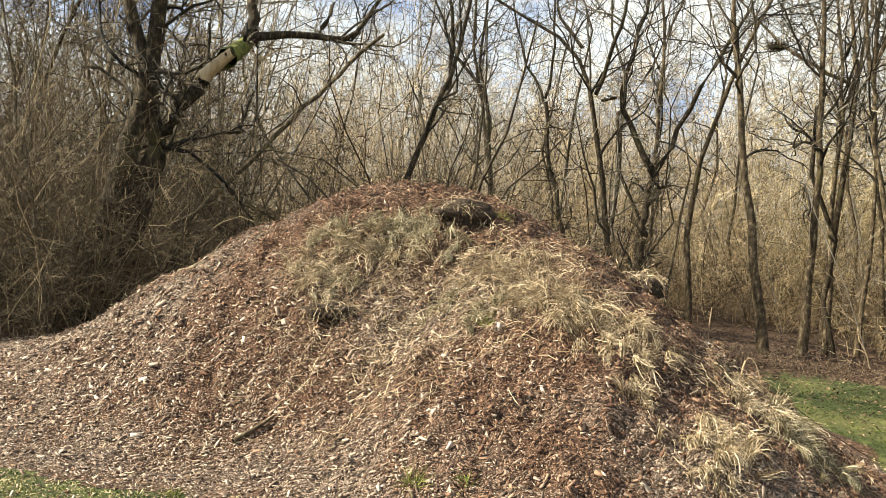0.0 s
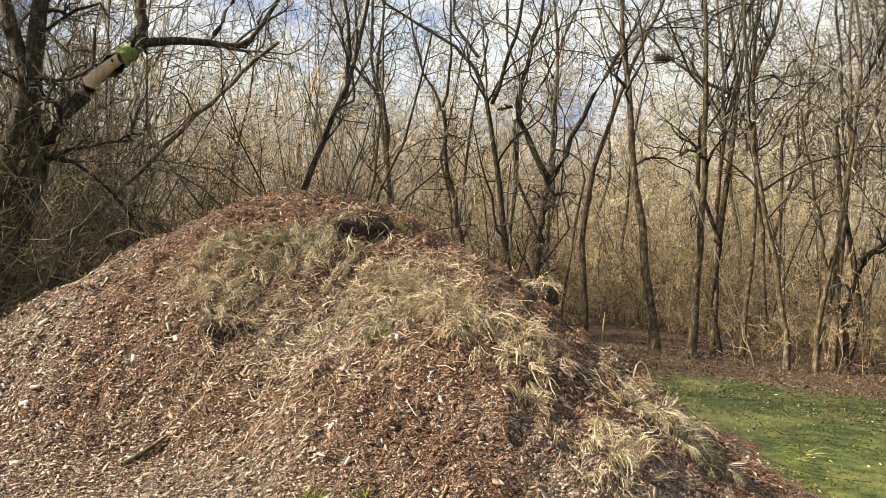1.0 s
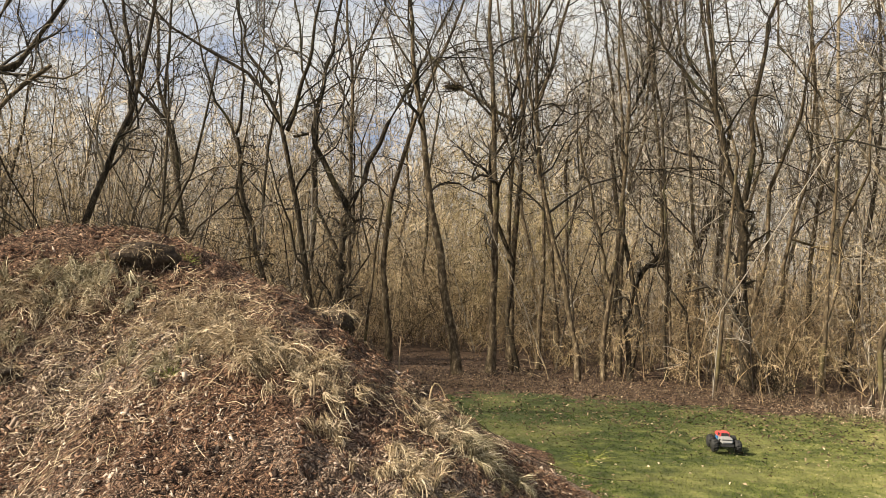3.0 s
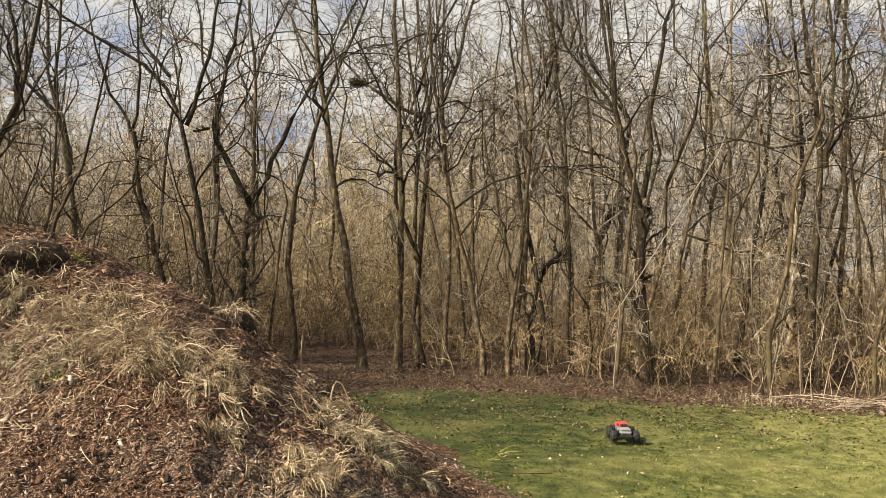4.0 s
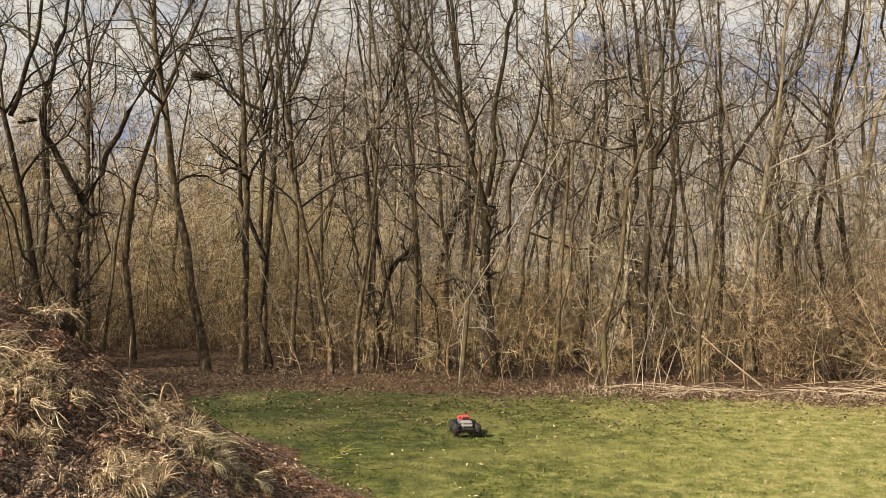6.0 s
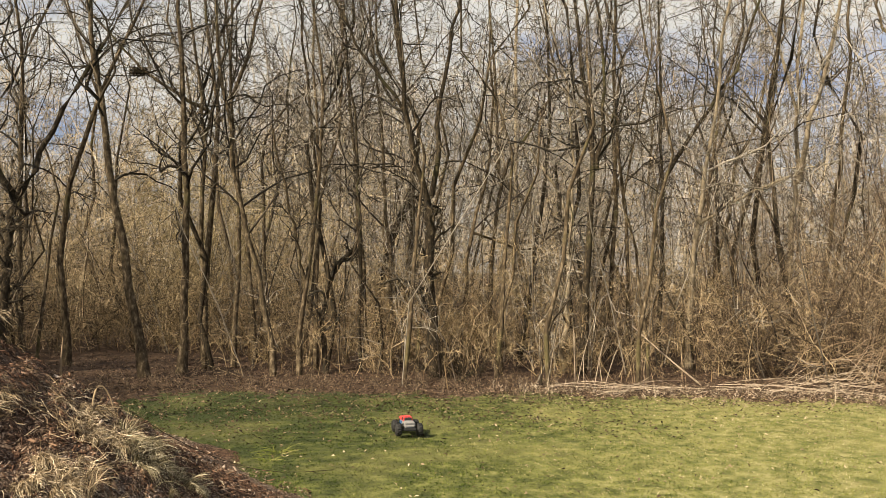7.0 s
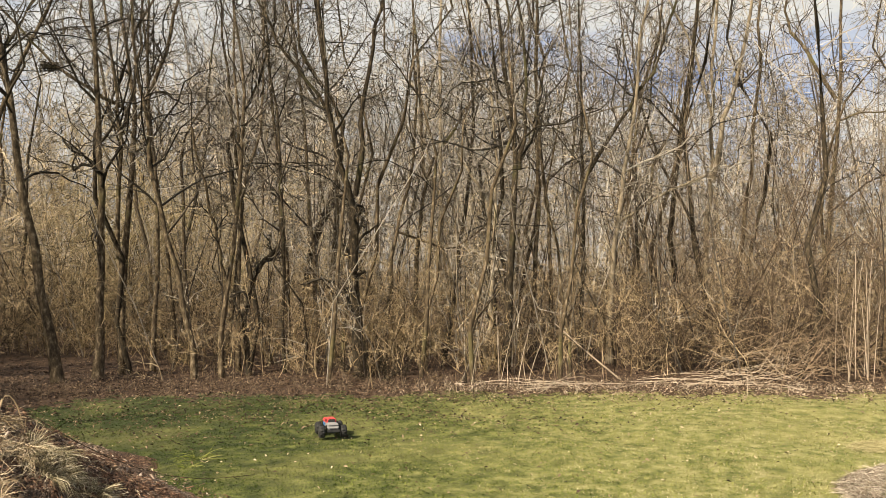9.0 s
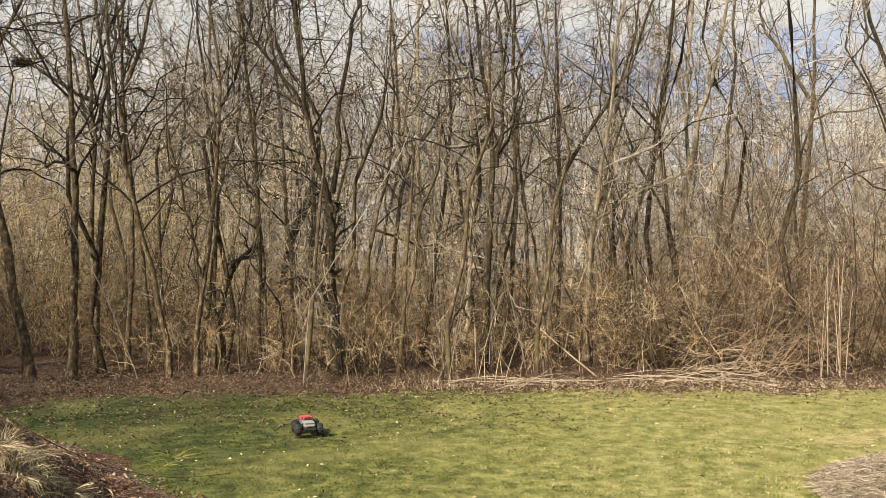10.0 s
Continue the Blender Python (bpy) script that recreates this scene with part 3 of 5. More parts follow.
def grass_tuft(x, y, size, count, seed, mat, label):
    rng = np.random.default_rng(seed)
    o = np.array([x, y, float(surface(np.array([x]), np.array([y]))[0])])
    root = new("dry_grass_tuft")
    root.location = o
    for name, (v, q) in (("grass_tress", locks(rng, x, y, size, max(10, count // 24), 44, 0.0016)), ("loose_blade", blades(rng, (x, y), count // 5, size, size * 0.5))):
        mesh_object(name, v - o, q, mat, root)["kind"] = "stuff"
    return tagged(root, label, "grass tuft", group="grass tufts on the heap")


TUFT, TUFT_GREEN = "dry straw-coloured grass tuft drooping down the chip heap", "half-green dry grass tuft matted on the chip heap"
for k, (x, y, size, count) in enumerate([
        (-1.05, 6.62, 0.34, 480), (-0.62, 6.55, 0.3, 420), (-0.28, 6.5, 0.3, 480), (0.56, 6.2, 0.28, 520), (0.5, 5.85, 0.34, 560), (0.68, 5.45, 0.3, 520), (0.8, 5.28, 0.32, 640), (1.0, 5.08, 0.34, 720),
        (1.15, 4.9, 0.32, 640), (1.1, 4.58, 0.24, 340), (1.86, 5.3, 0.3, 480), (1.78, 4.92, 0.3, 480), (1.5, 4.48, 0.3, 560), (1.32, 4.28, 0.28, 480), (1.55, 4.3, 0.3, 560),
        (1.4, 4.05, 0.28, 480), (1.9, 4.8, 0.3, 420), (-0.85, 6.4, 0.26, 300),
        (0.35, 6.15, 0.3, 380), (0.6, 5.95, 0.28, 380)]):
    grass_tuft(x, y, size * (0.78 if x < 1.05 else 0.55), int(count * (0.9 if x < 1.05 else 0.5)), 100 + k, STRAW, TUFT)
for k, (x, y, size, count) in enumerate([(-0.84, 6.68, 0.28, 380), (-0.48, 6.75, 0.3, 480), (-0.2, 6.78, 0.3, 480), (0.05, 6.55, 0.22, 240), (0.32, 5.5, 0.22, 280), (-0.75, 6.3, 0.24, 300), (2.1, 4.95, 0.26, 420), (2.05, 4.74, 0.26, 380), (0.05, 5.9, 0.2, 220), (2.3, 4.75, 0.2, 240)]):
    grass_tuft(x, y, size * 0.72, int(count * 1.1), 160 + k, STRAW_GREEN, TUFT_GREEN)


def green_tuft(x, y, size, count, seed, rise):
    """Grass in a small clump, fresh and upright or long and lying over."""
    rng = np.random.default_rng(seed)
    px, py = rng.normal(0, size * 0.2, count), rng.normal(0, size * 0.2, count)
    p = np.stack([px, py, surface(x + px, y + py)], 1)
    o = np.array([0, 0, float(surface(np.array([x]), np.array([y]))[0])])
    d = unit(np.stack([px, py, 0 * px], 1) * 3 / size + rng.normal(0, 0.4, (count, 3)) + [0, 0, rise])
    L = size * rng.uniform(0.5, 1.2, count)
    pts = [p - o]
    for k in range(4):
        d = unit(d + rng.normal(0, 0.12, (count, 3)) + [0, 0, -0.2])
        pts.append(pts[-1] + d * (L / 4)[:, None])
    v, q = ribbons(np.stack(pts, 1), np.full((count, 5), 0.0022) * np.linspace(1, 0.3, 5), rng)
    ob = mesh_object("green_grass_tuft", v, q, BLADE)
    ob.location = (x, y, o[2])
    return tagged(ob, "small fresh green grass tuft growing among the chips", "grass tuft")


for k, (x, y, size, count) in enumerate([(3.95, 6.7, 0.22, 110), (3.75, 6.5, 0.16, 80), (-0.05, 4.18, 0.1, 70), (0.2, 4.1, 0.08, 50), (-0.6, 4.15, 0.07, 60), (-1.35, 4.55, 0.06, 60), (0.31, 5.41, 0.09, 60), (-1.0, 4.35, 0.07, 70), (0.45, 6.9, 0.1, 50)]):
    green_tuft(x, y, size, count, 700 + k, 0.1 if k < 2 else 1.3)


def build_straw_litter():
    rng = np.random.default_rng(9)

    def keep(a, b):
        g = 1.25 - np.minimum(np.hypot((a - 0.2) / 1.4, (b - 5.95) / 0.95), 0.45 + np.hypot((a - 1.6) / 0.9, (b - 5.2) / 0.9)) + 0.35 * ripple(a, b, 0.8, 41)
        g = g - 1.3 * np.clip((a - 0.85 - 0.6 * (6.1 - b)) / 0.2, 0, 1) * ((a < 1.6) | (a > 2.0) | (b > 5.5)) * (b > 5.1)
        return rng.random(len(a)) < np.clip(g, 0.03, 1)
    x, y = scatter(rng, 46000, -3.2, 2.9, 3.7, 7.6, keep)
    n = len(x)
    nor = slope_normal(surface, x, y, 0.2)
    d = unit(np.cross(nor, rng.normal(size=(n, 3))) + nor * rng.normal(0.1, 0.3, (n, 1)))
    L = rng.uniform(0.03, 0.15, n)[:, None]
    p = np.stack([x, y, surface(x, y) + rng.uniform(0.015, 0.06, n)], 1)
    d2 = unit(d + rng.normal(0, 0.25, (n, 3)))
    P = np.stack([p - d * L / 2, p, p + d2 * L / 2], 1)
    P[..., 2] = np.maximum(P[..., 2], surface(P[..., 0], P[..., 1]) + 0.012)
    v, q = ribbons(P, np.full((n, 3), 0.0011) * rng.uniform(0.6, 1.7, (n, 1)), rng)
    tagged(mesh_object("straw_litter", v, q, STRAW), "loose dead grass stems lying over the chips", "straw", kind="stuff")


build_straw_litter()


def lump(radii, seed, rough=0.6, cuts=3):
    bm = bmesh.new()
    bmesh.ops.create_icosphere(bm, subdivisions=cuts, radius=1)
    for v in bm.verts:
        k = 1 + rough * noise.fractal(v.co * 1.7 + Vector((seed * 3.1, seed, 0)), 1.0, 2.0, 4)
        v.co = Vector((v.co.x * radii[0], v.co.y * radii[1], v.co.z * radii[2])) * k
    return bm


def sod_clod(x, y, radii, seed, turn, label):
    root = new("sod_clod")
    root.location = (x, y, float(surface(np.array([x]), np.array([y]))[0]) + radii[2] * 0.35)
    root.rotation_euler = (0, 0, radians(turn))
    part("soil", lump(radii, seed), SOIL, root, smooth=True)
    rng = np.random.default_rng(seed)
    n = 380
    a, r = rng.uniform(0, 6.28, n), np.sqrt(rng.random(n))
    p = np.stack([radii[0] * r * np.cos(a), radii[1] * r * np.sin(a), radii[2] * np.sqrt(1.02 - r * r)], 1)
    d = unit(p / (np.asarray(radii) ** 2) * 0.02 + rng.normal(0, 0.5, (n, 3)))
    pts = [p]
    for k in range(4):
        d = unit(d + np.array([0, -0.1, -0.35]) + rng.normal(0, 0.2, (n, 3)))
        pts.append(pts[-1] + d * 0.03)
    v, q = ribbons(np.stack(pts, 1), np.full((n, 5), 0.0014), rng)
    mesh_object("grass_fringe", v, q, STRAW, root, "dead grass hanging over the clod")
    return tagged(root, label, "clod")


sod_clod(0.14, 6.86, (0.21, 0.13, 0.12), 3, 5, "dark overturned clod of earth on the heap")
sod_clod(1.5, 6.35, (0.2, 0.14, 0.09), 5, 40, "dark earth clod with pale roots on the heap's shoulder")
# flat dark lump standing in for a dark hollow in the heap
sod_clod(-0.75, 6.14, (0.2, 0.09, 0.06), 7, 10, "dark earth lump standing in for a hollow under dry grass")


def branch_piece(name, pts, r, mat, label, category, sides=6, n=9):
    """A loose stick or standing stalk along a few points."""
    P = resample(pts, n)
    o = P[0].copy()
    v, f = tubes((P - o)[None], (r * np.linspace(1, 0.45, n))[None], sides)
    ob = mesh_object(name, v, f, mat)
    ob.location = o
    return tagged(ob, label, category)


def on_heap(x, y, up=0.0):
    return (x, y, float(surface(np.array([x]), np.array([y]))[0]) + up)


branch_piece("dead_stalk", [on_heap(2.02, 6.3, -0.02), on_heap(2.02, 6.3, 0.16), on_heap(2.03, 6.3, 0.34)], 0.009, CANE, "upright dead plant stalk on the heap", "stalk")
branch_piece("dead_stalk", [on_heap(2.0, 5.5, 0.0), on_heap(2.02, 5.5, 0.18), on_heap(2.1, 5.5, 0.17), on_heap(2.14, 5.48, 0.02)], 0.007, STRAW, "bent-over pale reed stalk on the heap", "stalk")
branch_piece("stick", [on_heap(-2.3, 7.42, 0.02), on_heap(-2.15, 7.4, 0.05), on_heap(-1.95, 7.38, 0.04)], 0.011, BARK_PALE, "pale dead stick lying on the chips", "stick")
branch_piece("stick", [on_heap(-1.2, 5.2, 0.02), on_heap(-1.1, 5.3, 0.03), on_heap(-1.0, 5.42, 0.03)], 0.02, BARK, "short brown branch piece on the chips", "stick")
branch_piece("stick", [on_heap(2.3, 6.1, 0.02), on_heap(2.75, 5.95, 0.05), on_heap(3.35, 5.8, 0.05), on_heap(3.9, 5.7, 0.03)], 0.004, BARK_DARK, "thin dark twig lying across the heap's foot", "stick")


# ---- trees ----
def tree(base, stems, bark, seed, label, twig=None, crown=(11, 9, 6), reach=3.2, dead=False):
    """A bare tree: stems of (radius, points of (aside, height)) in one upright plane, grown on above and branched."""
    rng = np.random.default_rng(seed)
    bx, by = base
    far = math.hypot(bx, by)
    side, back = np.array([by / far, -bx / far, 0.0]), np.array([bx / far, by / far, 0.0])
    root = new("tree")
    gz = float(ground_height(np.array([bx]), np.array([by]))[0])
    root.location = (bx, by, gz)
    paths, rads = [], []
    for k, (r, pts, *skin) in enumerate(stems):
        pts = [list(p) for p in pts]
        if k == 0 and pts[0][1] > -0.05:
            pts = [[pts[0][0], -0.1]] + (pts if pts[0][1] > 0.3 else pts[1:])
        top = pts[-1][1] > 4.3
        if top:
            dx, dz = pts[-1][0] - pts[-2][0], pts[-1][1] - pts[-2][1]
            s = math.hypot(dx, dz)
            pts += [[pts[-1][0] + reach * 0.5 * dx / s, pts[-1][1] + reach * 0.5 * dz / s], [pts[-1][0] + reach * (dx / s) * 0.8, pts[-1][1] + reach]]
        n = 16
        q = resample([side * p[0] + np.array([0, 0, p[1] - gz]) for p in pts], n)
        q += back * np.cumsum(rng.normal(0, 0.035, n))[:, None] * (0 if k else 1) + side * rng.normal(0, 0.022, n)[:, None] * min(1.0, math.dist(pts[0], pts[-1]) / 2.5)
        if k:
            ps = np.concatenate(paths)
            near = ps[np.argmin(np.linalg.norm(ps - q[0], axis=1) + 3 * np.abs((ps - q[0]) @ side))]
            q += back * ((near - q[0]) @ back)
            q += back * np.linspace(0, rng.normal(0, 0.5), n)[:, None]
        rr = r * np.interp(np.linspace(0, 1, n), [0, 0.12, 1.0], [0.75 if k == 0 else 0.68, 0.6, 0.1 if top else 0.45])
        if k == 0:
            rr[0] *= 1.3
        paths.append(q), rads.append(rr)
        v, f = tubes(q[None], rr[None], 9)
        mesh_object("trunk" if k == 0 else "limb", v, f, skin[0] if skin else bark, root)
    if not dead:
        P, R = np.stack(paths), np.stack(rads)
        b1, r1 = grow(P, R, crown[0], 0.3, 44, 0.18, 9, rng, 0.22, 0.34, 0.6)
        r1 = np.minimum(r1, 0.026)
        b2, r2 = grow(b1, r1, crown[1], 0.5, 55, 0.03, 6, rng, 0.12, 0.36, 0.62)
        b3, r3 = grow(b2, r2, crown[2], 0.5, 55, 0.0, 3, rng, 0.05, 0.4, 0.7)
        v, f = joined([tubes(b1, r1, 3), ribbons(b2, np.maximum(r2, 0.0032), rng), ribbons(b3, np.maximum(r3, 0.0024), rng)])
        # left crowns coloured dark as against bright sky, right ones pale as if lit
        mesh_object("crown", v, f, twig or (TWIG if bark is BARK_DARK or bx < 7.2 else TWIG_PALE), root)
    return tagged(root, label, "tree", group="trees of the wood")


OAK = "bare grey-brown winter tree at the wood's edge"
FORK = "dark bare winter tree with a forked trunk"
tree((0.81, 14.48), [(0.077, [(0, 1.36), (-0.09, 2.22), (-0.21, 3.46), (-0.4, 3.93), (-0.39, 4.79), (-0.38, 5.64)]), (0.048, [(-0.38, 3.88), (-0.92, 4.46), (-1.28, 5.38)])], BARK_DARK, 1, FORK)
tree((2.26, 14.83), [(0.08, [(0, 0.87), (-0.27, 1.74), (-0.49, 2.62), (-0.68, 3.79)]), (0.04, [(-0.68, 3.79), (-1.14, 4.55), (-1.42, 5.52)]), (0.04, [(-0.68, 3.84), (-0.56, 4.68), (-0.7, 5.75)])], BARK_DARK, 2, FORK)
tree((2.9, 14.21), [(0.097, [(0, 0.58), (-0.19, 1.71), (-0.48, 2.92), (-0.55, 3.77), (-0.86, 4.7), (-1.89, 5.16)]), (0.058, [(-0.56, 3.86), (-0.23, 4.91), (-0.12, 5.66)]), (0.048, [(-0.86, 4.65), (-1.27, 5.15), (-1.36, 5.62)])], BARK_DARK, 3, OAK)
tree((3.25, 14.13), [(0.116, [(0, 0.24), (0.03, 1.56), (0.12, 2.61)]), (0.087, [(0.12, 2.61), (-0.26, 3.33), (-0.57, 3.86), (-0.3, 4.83), (-0.18, 5.58)]), (0.077, [(0.12, 2.59), (0.39, 3.18), (0.76, 4.12), (1.29, 5.04), (1.57, 5.67)]), (0.043, [(-0.57, 3.86), (-0.82, 3.81)])], BARK_DARK, 4, "dark tree forking wide into two limbs with a snag")
tree((4.04, 16.51), [(0.091, [(0, 1.02), (-0.11, 3.55), (-0.03, 4.53), (-0.19, 6.38)])], BARK, 5, OAK)
tree((4.75, 12.31), [(0.106, [(0, 0), (-0.29, 1.69), (-0.53, 3.09), (-0.71, 4.32), (-0.85, 5.48)])], BARK, 6, "slim grey-brown tree leaning slightly at the lawn's end")
tree((5.49, 12.66), [(0.101, [(0, 0), (0.04, 1.35), (0.03, 2.78), (-0.1, 4.04), (-0.14, 5.62)])], BARK, 7, "slim brown tree with a curved foot at the lawn's end")
tree((6.06, 13.17), [(0.062, [(0, 0.21), (-0.12, 2.85), (-0.04, 3.73), (-0.14, 4.42), (-0.33, 5.73)]), (0.048, [(-0.04, 3.73), (0.16, 4.59), (0.19, 5.62)]), (0.05, [(0.01, 4.14), (-0.49, 4.37), (-1.08, 4.78), (-1.41, 5.15)])], BARK, 8, "dark forked tree with a bird's nest in a side limb")
tree((6.56, 11.72), [(0.071, [(0, 0), (-0.11, 0.89), (-0.44, 2.04), (-0.63, 2.92), (-0.83, 4.08), (-0.99, 5.32), (-1.01, 6.13)])], BARK, 9, "thin leaning brown tree at the wood's edge")
tree((6.93, 11.62), [(0.062, [(0, 0.06), (0.05, 1.43), (0.29, 2.78), (0.31, 3.94), (0.24, 5.38), (0.05, 6.2)]), (0.036, [(0.06, 1.43), (-0.15, 2.5), (-0.44, 3.66)])], BARK, 10, OAK)
tree((7.34, 11.5), [(0.072, [(0, 0), (-0.09, 0.9), (0.12, 1.62), (0.43, 1.99)]), (0.045, [(0.53, 0.0), (0.47, 2.35), (0.39, 4.14), (0.14, 5.77)])], BARK_DARK, 11, "crooked thin brown tree with two stems")
tree((8.42, 10.11), [(0.15, [(0, 0), (-0.08, 0.97), (-0.12, 1.65), (-0.09, 2.16), (-0.15, 2.67)]), (0.078, [(-0.15, 2.67), (-0.37, 3.36), (-0.52, 4.05), (-0.6, 4.91), (-0.72, 6.04)]), (0.069, [(-0.11, 2.76), (0.01, 3.36), (0.01, 4.21), (0.19, 5.23), (0.31, 5.91)]), (0.039, [(-0.51, 4.05), (-1.11, 4.75), (-1.47, 5.45)]), (0.13, [(-0.09, 1.2), (-0.13, 1.62)]), (0.07, [(-0.15, 1.61), (-0.12, 1.625)], HEARTWOOD)], BARK_DARK, 12, "dark rough tree with a sawn-off stub on its trunk")
tree((9.36, 10.62), [(0.056, [(0, 0.21), (0.05, 1.57), (0.1, 2.25), (0.4, 3.21), (0.49, 4.2), (0.41, 5.67)]), (0.033, [(0.13, 2.26), (0.59, 2.12), (1.02, 1.93), (1.44, 2.18), (1.8, 2.53)])], BARK, 13, "thin tree with a limb that sags and rises")
tree((10.47, 9.41), [(0.074, [(0, 0.17), (0.09, 1.52), (0.12, 2.39)]), (0.046, [(0.12, 2.39), (-0.13, 3.01), (-0.54, 3.61)]), (0.042, [(0.12, 2.39), (0.21, 3.26), (0.1, 4.4), (-0.15, 5.39)])], BARK_PALE, 14, "pale-barked forked tree beside a darker trunk")
tree((10.45, 8.99), [(0.1, [(0, 0.06), (0.03, 1.53), (0.18, 2.38), (0.21, 3.22), (0.08, 3.99), (-0.05, 5.1), (-0.14, 6.06)]), (0.054, [(0.21, 3.22), (0.35, 4.06), (0.26, 5.25)])], BARK_DARK, 15, FORK)
tree((14.15, 14.38), [(0.107, [(0, 0.68), (0.04, 2.73), (-0.02, 5.3), (-0.01, 8.27)])], BARK_PALE, 16, "pale straight trunk deep in the wood")
tree((12.64, 8.56), [(0.08, [(0, 0), (0.05, 1.58), (0.14, 2.57), (0.32, 3.45), (0.48, 4.53), (0.63, 6.11)]), (0.045, [(0.14, 2.42), (0.82, 2.9), (1.66, 3.27)])], BARK_PALE, 17, "pale brown tree with a long rising limb")
tree((12.35, 8.95), [(0.06, [(0, 0), (0.07, 1.87), (0.05, 3.86), (-0.01, 5.76)]), (0.06, [(0.14, 3.31), (0.63, 4.15), (1.23, 5.02), (1.59, 6.08)])], BARK_DARK, 18, FORK)
tree((16.11, 8.65), [(0.096, [(0, 0.31), (0.05, 2.27), (0.13, 3.43)]), (0.084, [(0.13, 3.43), (0.41, 4.8), (0.68, 5.6), (0.96, 7.42)]), (0.066, [(0.13, 3.43), (0.17, 4.82), (0.25, 7.49)]), (0.048, [(0.13, 4.82), (-0.15, 6.12), (-0.6, 6.97)])], BARK_PALE, 19, "pale tree spreading into tall limbs against the sky", crown=(6, 5, 3))
tree((15.44, 7.79), [(0.079, [(0, 0.29), (0.26, 2.23), (0.42, 3.52), (0.53, 5.14), (0.65, 7.08)])], BARK, 20, OAK, crown=(6, 5, 3))
tree((19.82, 7.85), [(0.112, [(0, 0.55), (0.19, 3.0), (0.34, 4.16), (0.44, 5.44), (0.45, 8.16)]), (0.07, [(0.34, 5.52), (-0.27, 6.68), (-0.74, 7.38), (-0.61, 8.3)]), (0.038, [(0.39, 5.0), (0.8, 5.2), (1.25, 5.12), (1.81, 5.27)])], BARK, 21, "slender tree with a curved side limb against the sky", crown=(6, 5, 3))
tree((19.59, 5.48), [(0.12, [(0, 0.66), (0.12, 3.7), (-0.07, 5.48), (-0.54, 6.61), (-0.8, 7.73)])], BARK_DARK, 22, OAK)
tree((7.46, 11.99), [(0.056, [(0, 0), (-0.05, 1.83), (0.02, 2.92), (-0.1, 4.54), (-0.18, 6.17)]), (0.037, [(0.01, 2.82), (0.38, 4.11), (0.32, 5.76)])], BARK, 23, OAK)
tree((7.28, 13.79), [(0.062, [(0, 0), (-0.14, 1.94), (-0.37, 3.1), (-0.53, 4.26), (-0.6, 5.91)])], BARK, 24, "thin leaning brown tree at the wood's edge")
tree((6.86, 15.09), [(0.099, [(0, 0.73), (0.11, 3.38), (0.24, 4.42), (0.04, 5.23), (-0.07, 6.76)]), (0.066, [(0.2, 4.37), (0.66, 5.49), (0.95, 6.78)])], BARK, 25, OAK)
tree((9.88, 12.79), [(0.085, [(0, 0.3), (0.06, 2.19), (0.1, 3.99), (-0.28, 5.56), (-0.39, 6.94)])], BARK, 26, OAK)
tree((11.7, 12.59), [(0.079, [(0, 0.2), (0.1, 1.9), (0.23, 3.6), (0.77, 4.4)]), (0.057, [(0.19, 3.48), (0.14, 4.96), (-0.04, 7.25)])], BARK, 27, FORK)
tree((12.49, 10.37), [(0.075, [(0, 0.3), (0.21, 1.57), (0.36, 3.49), (0.2, 5.41), (0.25, 7.02)])], BARK, 28, OAK)
tree((-0.62, 11.99), [(0.09, [(0, 1.5), (0, 2.08), (0.15, 2.56), (0.51, 3.43), (0.74, 4.22), (0.83, 5.32)]), (0.05, [(0.51, 3.43), (0.57, 4.21), (0.37, 5.26)])], BARK_DARK, 31, "dark leaning bare tree rising behind the heap")
tree((4.41, 14.91), [(0.09, [(0, 0.79), (-0.28, 2.27), (0.07, 3.31), (0.47, 4.86), (0.85, 5.57), (1.1, 6.38)])], BARK, 32, "crooked brown bare tree inside the wood")
tree((7.69, 14.17), [(0.06, [(0, 0.33), (-0.09, 2.39), (-0.21, 3.95), (0.13, 4.54), (0.43, 4.77)])], BARK, 33, "thin bare tree bent over at its top")
tree((8.72, 12.4), [(0.055, [(0, 0.3), (-0.13, 2.18), (-0.3, 3.87), (-0.47, 5.36), (-0.68, 6.55)])], BARK, 34, OAK)
tree((7.74, 13.01), [(0.065, [(0, 0), (0.17, 1.38), (0.39, 2.56), (0.13, 3.84), (0.01, 5.52), (-0.2, 6.5)])], BARK, 35, "thin crooked brown tree at the wood's edge")
tree((8.67, 12.41), [(0.055, [(0, 0), (-0.11, 1.56), (-0.17, 3.02), (-0.32, 4.49), (-0.48, 6.45)])], BARK, 36, OAK)
tree((11.12, 11.09), [(0.07, [(0, 0), (0.25, 1.67), (0.45, 3.12), (0.55, 4.47), (0.44, 6.76)])], BARK_DARK, 37, OAK)
tree((14.73, 9.03), [(0.07, [(0, 0.25), (-0.05, 2.13), (0.54, 3.67), (0.76, 5.54)])], BARK, 38, "leaning brown tree inside the wood")
tree((9.04, 12.16), [(0.06, [(0, 0.06), (0.02, 1.64), (-0.15, 3.13), (-0.22, 4.42), (-0.5, 6.63)])], BARK, 39, OAK)
tree((12.38, 9.63), [(0.06, [(0, 0.22), (0.03, 1.82), (-0.11, 3.14), (-0.3, 4.87), (-0.23, 6.5)])], BARK, 40, OAK)
tree((6.69, 13.49), [(0.06, [(0, 0), (0.13, 2.02), (-0.01, 3.4), (-0.17, 4.88), (-0.11, 6.57)])], BARK, 41, OAK)
